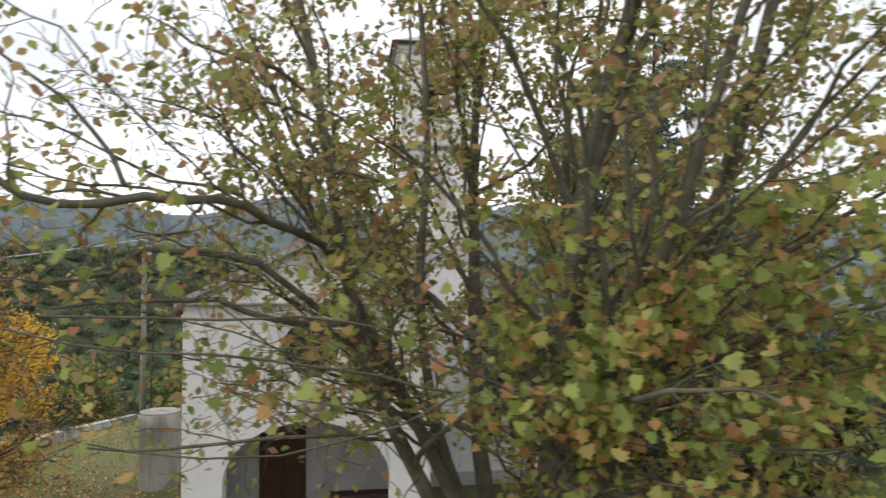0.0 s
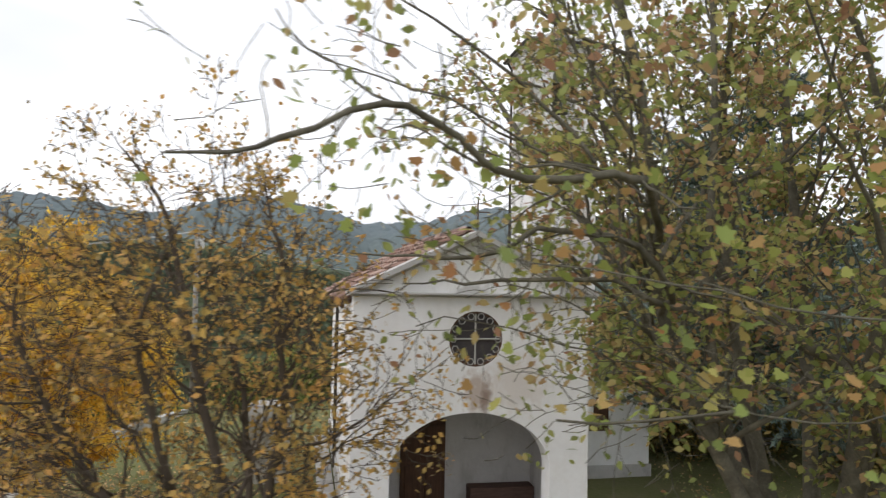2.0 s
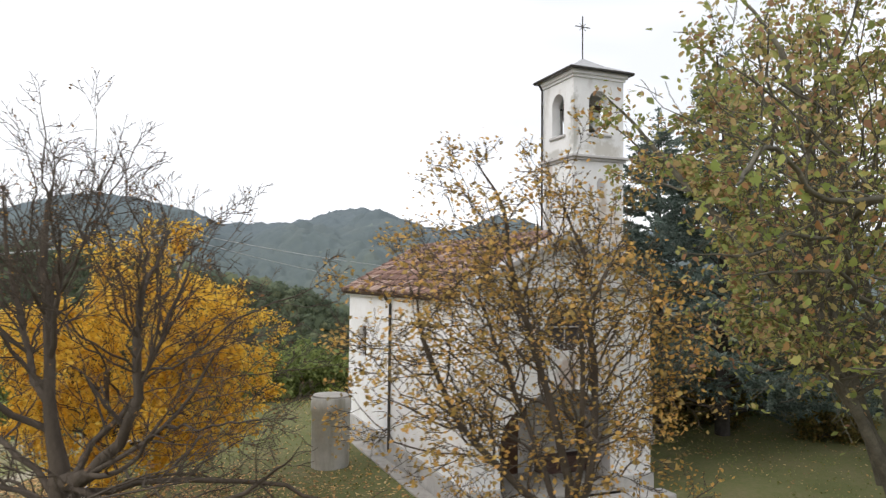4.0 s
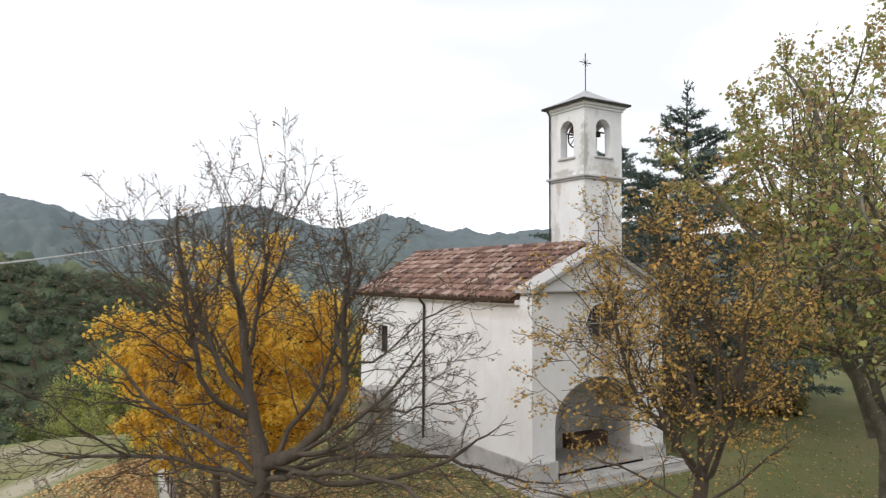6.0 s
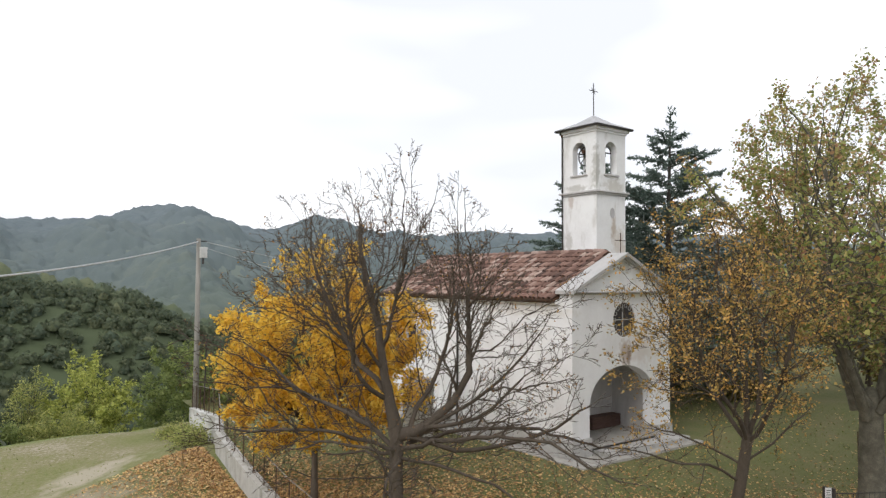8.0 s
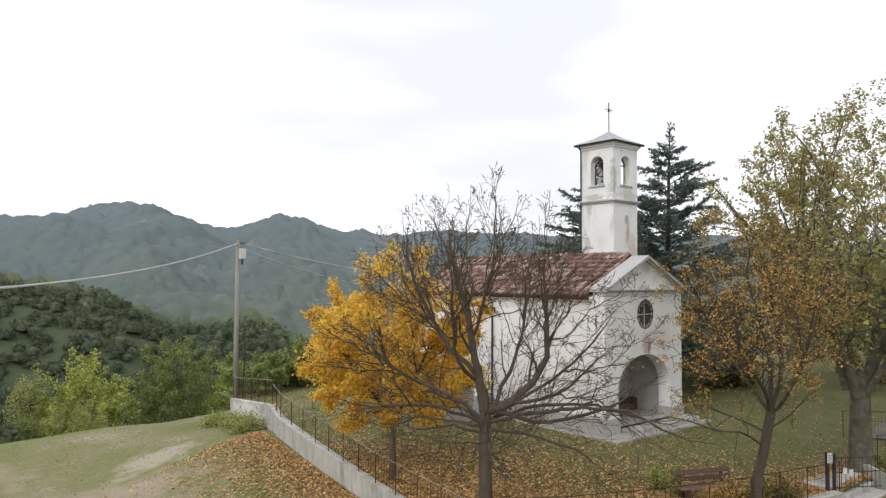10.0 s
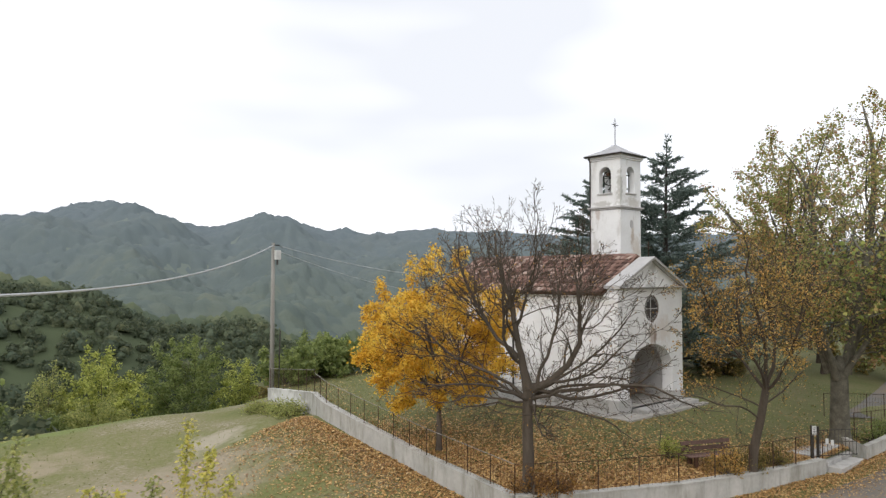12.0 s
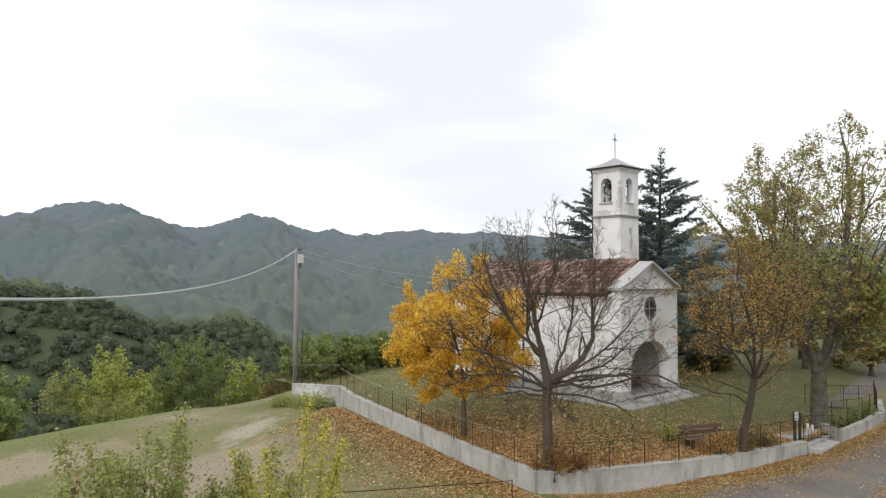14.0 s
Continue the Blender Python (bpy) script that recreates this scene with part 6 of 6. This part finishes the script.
# ---------------------------------------------------------------- far woods
def slope_tree(seed, height, radius, leaf, label):
    """A broad tree of the wood below the field: stem, limbs and a crown of leafy sprays."""
    rg = np.random.RandomState(seed)
    stem = [rounded([(0, 0, 1.5), (0.3, 0.2, height * 0.5), (0.1, 0.0, height * 0.85)])]
    limbs = [(stem[0], 0.16, 0)] + limbs_to(rg, stem, (0, 0, height * 0.56), (radius, radius, height * 0.42), 20, 0.04, 0.07, 0.06, -0.9)
    return tree("slope_tree", seed, (0, 0, -200), [(0, 0, -0.5), (0, 0, 0.8), (0, 0, 1.6)], 0.2, limbs, [(6, 0.3, 50, 0.14, 0.02), (3, 0.6, 48, 0.16, 0.0)], 2,
                (leaf, SIMPLE, 0.54, 8.0, 0.38, 0.3), label, group="trees on the slope below the field", twig_share=0.15)


SLOPE = [(-24, 41), (-17, 44), (-36, 50), (-28, 49), (-20, 54), (-30, 60), (-14, 60)]
rg = np.random.RandomState(240)
kinds = [slope_tree(241, 13.0, 4.4, leaf_slope, "broad dark green tree on the slope below the field"), slope_tree(242, 11.5, 4.0, leaf_hedge, "rounded mid-green tree on the slope below the field"),
         slope_tree(243, 12.5, 4.6, leaf_slope, "broad dark green tree on the slope below the field")]
for k, (x, y) in enumerate(SLOPE):
    m = pose(x, y, float(low_ground(x, y)) - 0.3, 0, 0, rg.uniform(0, 360)) @ Matrix.Scale(rg.uniform(0.62, 0.82) + 0.013 * max(0.0, y - 42), 4)
    if k < 3:
        kinds[k].matrix_basis = m
    else:
        copy_thing(kinds[k % 3], m)


def tone(ob, values):
    """Stores one number a vertex, the tint of the crown that it belongs to."""
    at = ob.data.attributes.new("crown_tint", "FLOAT", "POINT")
    at.data.foreach_set("value", np.asarray(values, dtype=np.float32))
    return ob


def crown_shapes(rng, n, fine):
    """n lumpy round crowns of radius about 1, as arrays of vertices, with their common faces."""
    bm = bmesh.new()
    bmesh.ops.create_icosphere(bm, subdivisions=fine, radius=1.0)
    v = np.array([tuple(q.co) for q in bm.verts])
    f = np.array([[q.index for q in face.verts] for face in bm.faces])
    bm.free()
    f = f[(v[f][:, :, 2] > -0.25).any(1)]
    out = []
    for _ in range(n):
        w = rng.normal(0, 1, (9, 3))
        w /= np.linalg.norm(w, axis=1)[:, None]
        lump = np.exp(-((v[:, None, :] - w[None]) ** 2).sum(2) / 0.16).sum(1)
        out.append(v * (0.7 + 0.38 * lump + rng.normal(0, 0.07, len(v)))[:, None])
    return out, f


def wood_crowns(name, seed, r0, r1, gap, size, high, label, leafy, spray):
    """Separate tree crowns all over the slopes between two distances, in one mesh; leafy: sprays on each crown."""
    rng = np.random.RandomState(seed)
    shapes, f = crown_shapes(rng, 14, 1)
    at = []
    r = r0
    while r < r1:
        m = int(r * math.radians(96) / gap)
        a = np.radians(26 + 96 * (np.arange(m) + rng.uniform(0, 1, m)) / m)
        rr = r + rng.uniform(-0.5, 0.5, m) * gap
        at.append(np.stack([rr * np.cos(a), rr * np.sin(a) - 8], 1))
        r += gap * 0.86
    at = np.concatenate(at)
    x, y = at[:, 0], at[:, 1]
    stand = 0.5 + 0.5 * waves(x, y, 90, 31, 3)
    ok = (y > edge_y(x) + 17) & ~((x > -12) & (x < 26) & (y < 70)) & (rng.uniform(0, 1, len(x)) > 0.08)
    x, y, stand = x[ok], y[ok], stand[ok]
    z = low_ground(x, y)
    n = len(x)
    rad = size * rng.uniform(0.5, 1.0, n) * (0.8 + 0.5 * stand)
    tall = rad * high * rng.uniform(0.7, 1.15, n)
    lift = rad * rng.uniform(0.0, 0.45, n)
    turn = rng.uniform(0, 6.28, n)
    kind = rng.randint(0, len(shapes), n)
    base = np.stack(shapes)[kind] * 0.86
    c, q = np.cos(turn)[:, None], np.sin(turn)[:, None]
    V = np.stack([(base[:, :, 0] * c - base[:, :, 1] * q) * rad[:, None] + x[:, None], (base[:, :, 0] * q + base[:, :, 1] * c) * rad[:, None] + y[:, None],
                  base[:, :, 2] * tall[:, None] + (z + lift)[:, None]], 2)
    m = V.shape[1]
    F = (f[None] + (np.arange(n) * m)[:, None, None]).reshape(-1, 3)
    tint = np.clip(0.55 * rng.uniform(0, 1, n) ** 1.3 + 0.62 * stand - 0.06, 0, 1)
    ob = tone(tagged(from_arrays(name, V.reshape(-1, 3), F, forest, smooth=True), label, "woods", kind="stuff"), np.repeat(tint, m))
    # leafy sprays that stand out of each crown at all angles
    i = np.repeat(np.arange(n), leafy)
    w = rng.normal(0, 1, (len(i), 3))
    w[:, 2] = np.abs(w[:, 2]) * 1.1 - 0.25
    w /= np.linalg.norm(w, axis=1)[:, None]
    lobe = base[i, rng.randint(0, m, len(i))]
    lobe = np.linalg.norm(lobe, axis=1) * rng.uniform(0.9, 1.32, len(i))
    p = np.stack([x[i] + w[:, 0] * rad[i] * lobe, y[i] + w[:, 1] * rad[i] * lobe, (z + lift)[i] + w[:, 2] * tall[i] * lobe], 1)
    w = w + rng.normal(0, 0.5, p.shape)
    u = np.cross(w, rng.normal(0, 1, w.shape))
    u /= np.linalg.norm(u, axis=1)[:, None]
    g = np.cross(w, u)
    g /= np.linalg.norm(g, axis=1)[:, None] + 1e-6
    h = spray * rng.uniform(0.5, 1.2, (len(p), 1))
    v = np.stack([p - u * h, p - g * h * 0.7, p + u * h, p + g * h * 0.7], 1).reshape(-1, 3)
    tagged(from_arrays(name + "_foliage", v, np.arange(len(v)).reshape(-1, 4), leaf_wood), "leafy outer sprays of " + label, "foliage", kind="stuff")
    return ob


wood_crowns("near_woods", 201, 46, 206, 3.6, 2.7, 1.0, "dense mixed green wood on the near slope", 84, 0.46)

def canopy(name, seed, r0, r1, gap, step, high, label):
    """The closed roof of a distant wood: rounded treetops side by side over the slopes."""
    rng = np.random.RandomState(seed)
    mid = (r0 + r1) / 2
    a0, wide = math.radians(24), math.radians(100)
    rr = np.linspace(r0, r1, int((r1 - r0) / step))
    aa = a0 + np.linspace(0, wide, int(wide * mid / step))
    r, a = np.meshgrid(rr, aa, indexing="ij")
    ni, nj = int((r1 - r0) / gap) + 4, int(wide * mid / gap) + 4
    off, across = rng.uniform(0, 1, (ni, nj)), rng.uniform(0, 1, (ni, nj))
    radius = gap * rng.uniform(0.55, 1.0, (ni, nj))
    tall = radius * high * rng.uniform(0.6, 1.3, (ni, nj))
    hue = rng.uniform(0, 1, (ni, nj))
    i, j = ((r - r0) / gap).astype(int) + 1, ((a - a0) * mid / gap).astype(int) + 1
    dome, tint = np.zeros(r.shape), np.full(r.shape, 0.2)
    for di in (-1, 0, 1):
        for dj in (-1, 0, 1):
            k, m = np.clip(i + di, 0, ni - 1), np.clip(j + dj, 0, nj - 1)
            dr = r - (r0 + (k - 1 + off[k, m]) * gap)
            da = (a - a0) * mid - (m - 1 + across[k, m]) * gap
            h = tall[k, m] * np.sqrt(np.maximum(0, 1 - (dr * dr + da * da) / radius[k, m] ** 2))
            tint = np.where(h > dome, hue[k, m], tint)
            dome = np.maximum(dome, h)
    x, y = r * np.cos(a), r * np.sin(a) - 8
    z = low_ground(x, y) + 0.6 + dome + rng.normal(0, 0.2 * step, r.shape)
    # the edge of the wood goes down into the ground
    z = z - 5.0 * (1 - smooth_step(r, r0, r0 + 10)) - 7.0 * (1 - smooth_step(y - edge_y(x), 14, 26))
    stand = 0.5 + 0.5 * waves(x, y, 90, 31, 3)
    tint = np.clip(0.62 * tint + 0.4 * stand, 0, 1)
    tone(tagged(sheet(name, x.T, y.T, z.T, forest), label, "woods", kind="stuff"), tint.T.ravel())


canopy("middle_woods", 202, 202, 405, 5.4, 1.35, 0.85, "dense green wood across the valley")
canopy("far_woods", 203, 391, 765, 7.0, 2.1, 0.68, "woods on the far hills, paled by haze in their colour")


# ---------------------------------------------------------------- leaf litter and grass
def scatter(name, seed, n, region, surface, size, shape, material, label, flat, lift):
    rng = np.random.RandomState(seed)
    x, y = region(rng, n)
    z = surface(x, y) + lift
    v, f = leaves(rng, np.stack([x, y, z], 1), size, shape, 0.0, 0.4, flat)
    return tagged(from_arrays(name, v, f, material), label, name.replace("_", " "), kind="stuff")


def near_wall_out(rng, n):
    """The verge outside the garden wall."""
    y = rng.uniform(-5.5, 12, n)
    x = np.interp(y, [-5.5, -2.6, 12], [-8.5, -9.4, -7.9]) - 0.2 - rng.exponential(1.6, n)
    return x, y


def inside(rng, n):
    y = -7.2 + 16 * rng.beta(1.05, 2.5, n)
    x = garden_left(y) + 0.2 + rng.exponential(2.5, n)
    ok = ~((x > -0.6) & (x < 9.3) & (y > -1.0) & (y < 11.5))
    return x[ok], y[ok]


def whole_lawn(rng, n):
    y = rng.uniform(-7.0, 20, n)
    x = garden_left(y) + 0.3 + 26 * rng.uniform(0, 1, n) ** 1.4
    ok = ~((x > -0.6) & (x < 9.3) & (y > -1.0) & (y < 11.5))
    return x[ok], y[ok]


def lane(rng, n):
    x = rng.uniform(-9, 9, n)
    wall_y = np.interp(x, [-9.4, -7, -4.4, -1.6, 2.1, 9], [-2.6, -4.05, -5.3, -6.35, -7.34, -8.3])
    return x, wall_y - 0.25 - rng.exponential(0.9, n)


def lane_far_side(rng, n):
    return rng.uniform(-8, 9, n), -12.2 + rng.normal(0, 0.8, n)


scatter("fallen_leaves_verge", 301, 26000, near_wall_out, low_ground, 0.095, SIMPLE, litter, "orange-brown fallen leaves on the verge", 2.0, 0.015)
scatter("fallen_leaves_lawn", 302, 66000, inside, garden_ground, 0.095, SIMPLE, litter, "orange-brown fallen leaves on the lawn", 2.0, 0.015)
scatter("fallen_leaves_grass", 305, 9000, whole_lawn, garden_ground, 0.085, SIMPLE, litter, "scattered brown leaves on the open grass", 2.0, 0.015)
scatter("fallen_leaves_lane", 303, 20000, lane, low_ground, 0.07, SIMPLE, litter, "brown fallen leaves along the lane", 2.0, 0.05)
scatter("fallen_leaves_bank", 304, 9000, lane_far_side, low_ground, 0.09, SIMPLE, litter, "brown fallen leaves on the far side of the lane", 2.0, 0.05)


def field(rng, n):
    x = -9.6 - 34 * rng.uniform(0, 1, n)
    y = rng.uniform(-6, 25, n)
    return x, y


scatter("field_grass", 311, 16000, field, low_ground, 0.06, SIMPLE, grass_blade, "short dry tufts of field grass", -0.2, 0.0)
scatter("lawn_grass", 312, 26000, whole_lawn, garden_ground, 0.07, SIMPLE, grass_blade, "short green tufts of lawn grass", -0.2, 0.0)


# ---------------------------------------------------------------- roof tiles
def tile_shape(length=0.47, r0=0.092, r1=0.066, n=5):
    """A curved roof tile lying along +x down the slope, open below."""
    v, f = [], []
    for x, r in ((0.0, r1), (length, r0)):
        for k in range(n + 1):
            a = math.pi * k / n
            v.append((x, r * math.cos(a), r * math.sin(a) * 1.05))
        for k in range(n + 1):
            a = math.pi * k / n
            v.append((x, (r - 0.016) * math.cos(a), (r - 0.016) * math.sin(a) * 1.05))
    m = n + 1
    for k in range(n):
        f.append((k, k + 1, 2 * m + k + 1, 2 * m + k))
        f.append((m + k, 3 * m + k, 3 * m + k + 1, m + k + 1))
        f.append((2 * m + k, 2 * m + k + 1, 3 * m + k + 1, 3 * m + k))
    return np.array(v), np.array(f)


tile_v, tile_f = tile_shape()
tile_me = bpy.data.meshes.new("roof_tile")
tile_me.from_pydata([tuple(p) for p in tile_v], [], [tuple(int(i) for i in q) for q in tile_f])
tile_me.materials.append(tile_mat)
tile_me.polygons.foreach_set("use_smooth", [True] * len(tile_me.polygons))
rt = np.random.RandomState(77)
PITCH = math.atan2(RIDGE - EAVE, W / 2 + 0.22)
RUN = math.hypot(RIDGE - EAVE, W / 2 + 0.22)
roof_tiles = part("tiled_roof", a_box(W / 2 - 0.06, W / 2 + 0.06, 0.8, L + 0.25, RIDGE - 0.05, RIDGE + 0.0), tile_far, chapel, "old terracotta tiled roof")
rest, rest_f, made = [], [], 0
columns = int((L + 0.25 - 0.66) / 0.225)
rows = 9
for side in (-1, 1):
    for c in range(columns):
        y = 0.74 + c * 0.225
        for r in range(rows):
            up = RUN - (r + 1) * RUN / rows
            down = r * RUN / rows
            # placed from the ridge downward, each over the next
            m = Matrix.Translation((W / 2, y + rt.uniform(-0.02, 0.02), RIDGE + 0.0)) @ (Matrix.Rotation(math.pi, 4, "Z") if side < 0 else Matrix.Identity(4)) \
                @ Matrix.Rotation(PITCH, 4, "Y") @ Matrix.Translation((down - 0.02, 0, 0.012 + rt.uniform(-0.004, 0.016))) @ Matrix.Rotation(rt.normal(0, 0.07), 4, "Z") @ Matrix.Rotation(-0.085, 4, "Y")
            if side < 0 and made < 300 and c < 34:
                o = new("roof_tile", tile_me)
                o.parent, o.matrix_basis = roof_tiles, m
                made += 1
            else:
                M = np.array(m)
                p = tile_v @ M[:3, :3].T + M[:3, 3]
                rest_f.append(tile_f + len(rest) * len(tile_v))
                rest.append(p)
tagged(from_arrays("tile_field", np.concatenate(rest), np.concatenate(rest_f), tile_far, roof_tiles, smooth=True), kind="stuff")
ridge_n = int((L - 0.5) / 0.4)
for k in range(ridge_n):
    o = new("ridge_tile", tile_me)
    o.parent = roof_tiles
    o.matrix_basis = Matrix.Translation((W / 2, 0.8 + k * 0.4, RIDGE + 0.04)) @ Matrix.Rotation(math.pi / 2, 4, "Z") @ Matrix.Diagonal((1.0, 1.5, 1.3, 1))
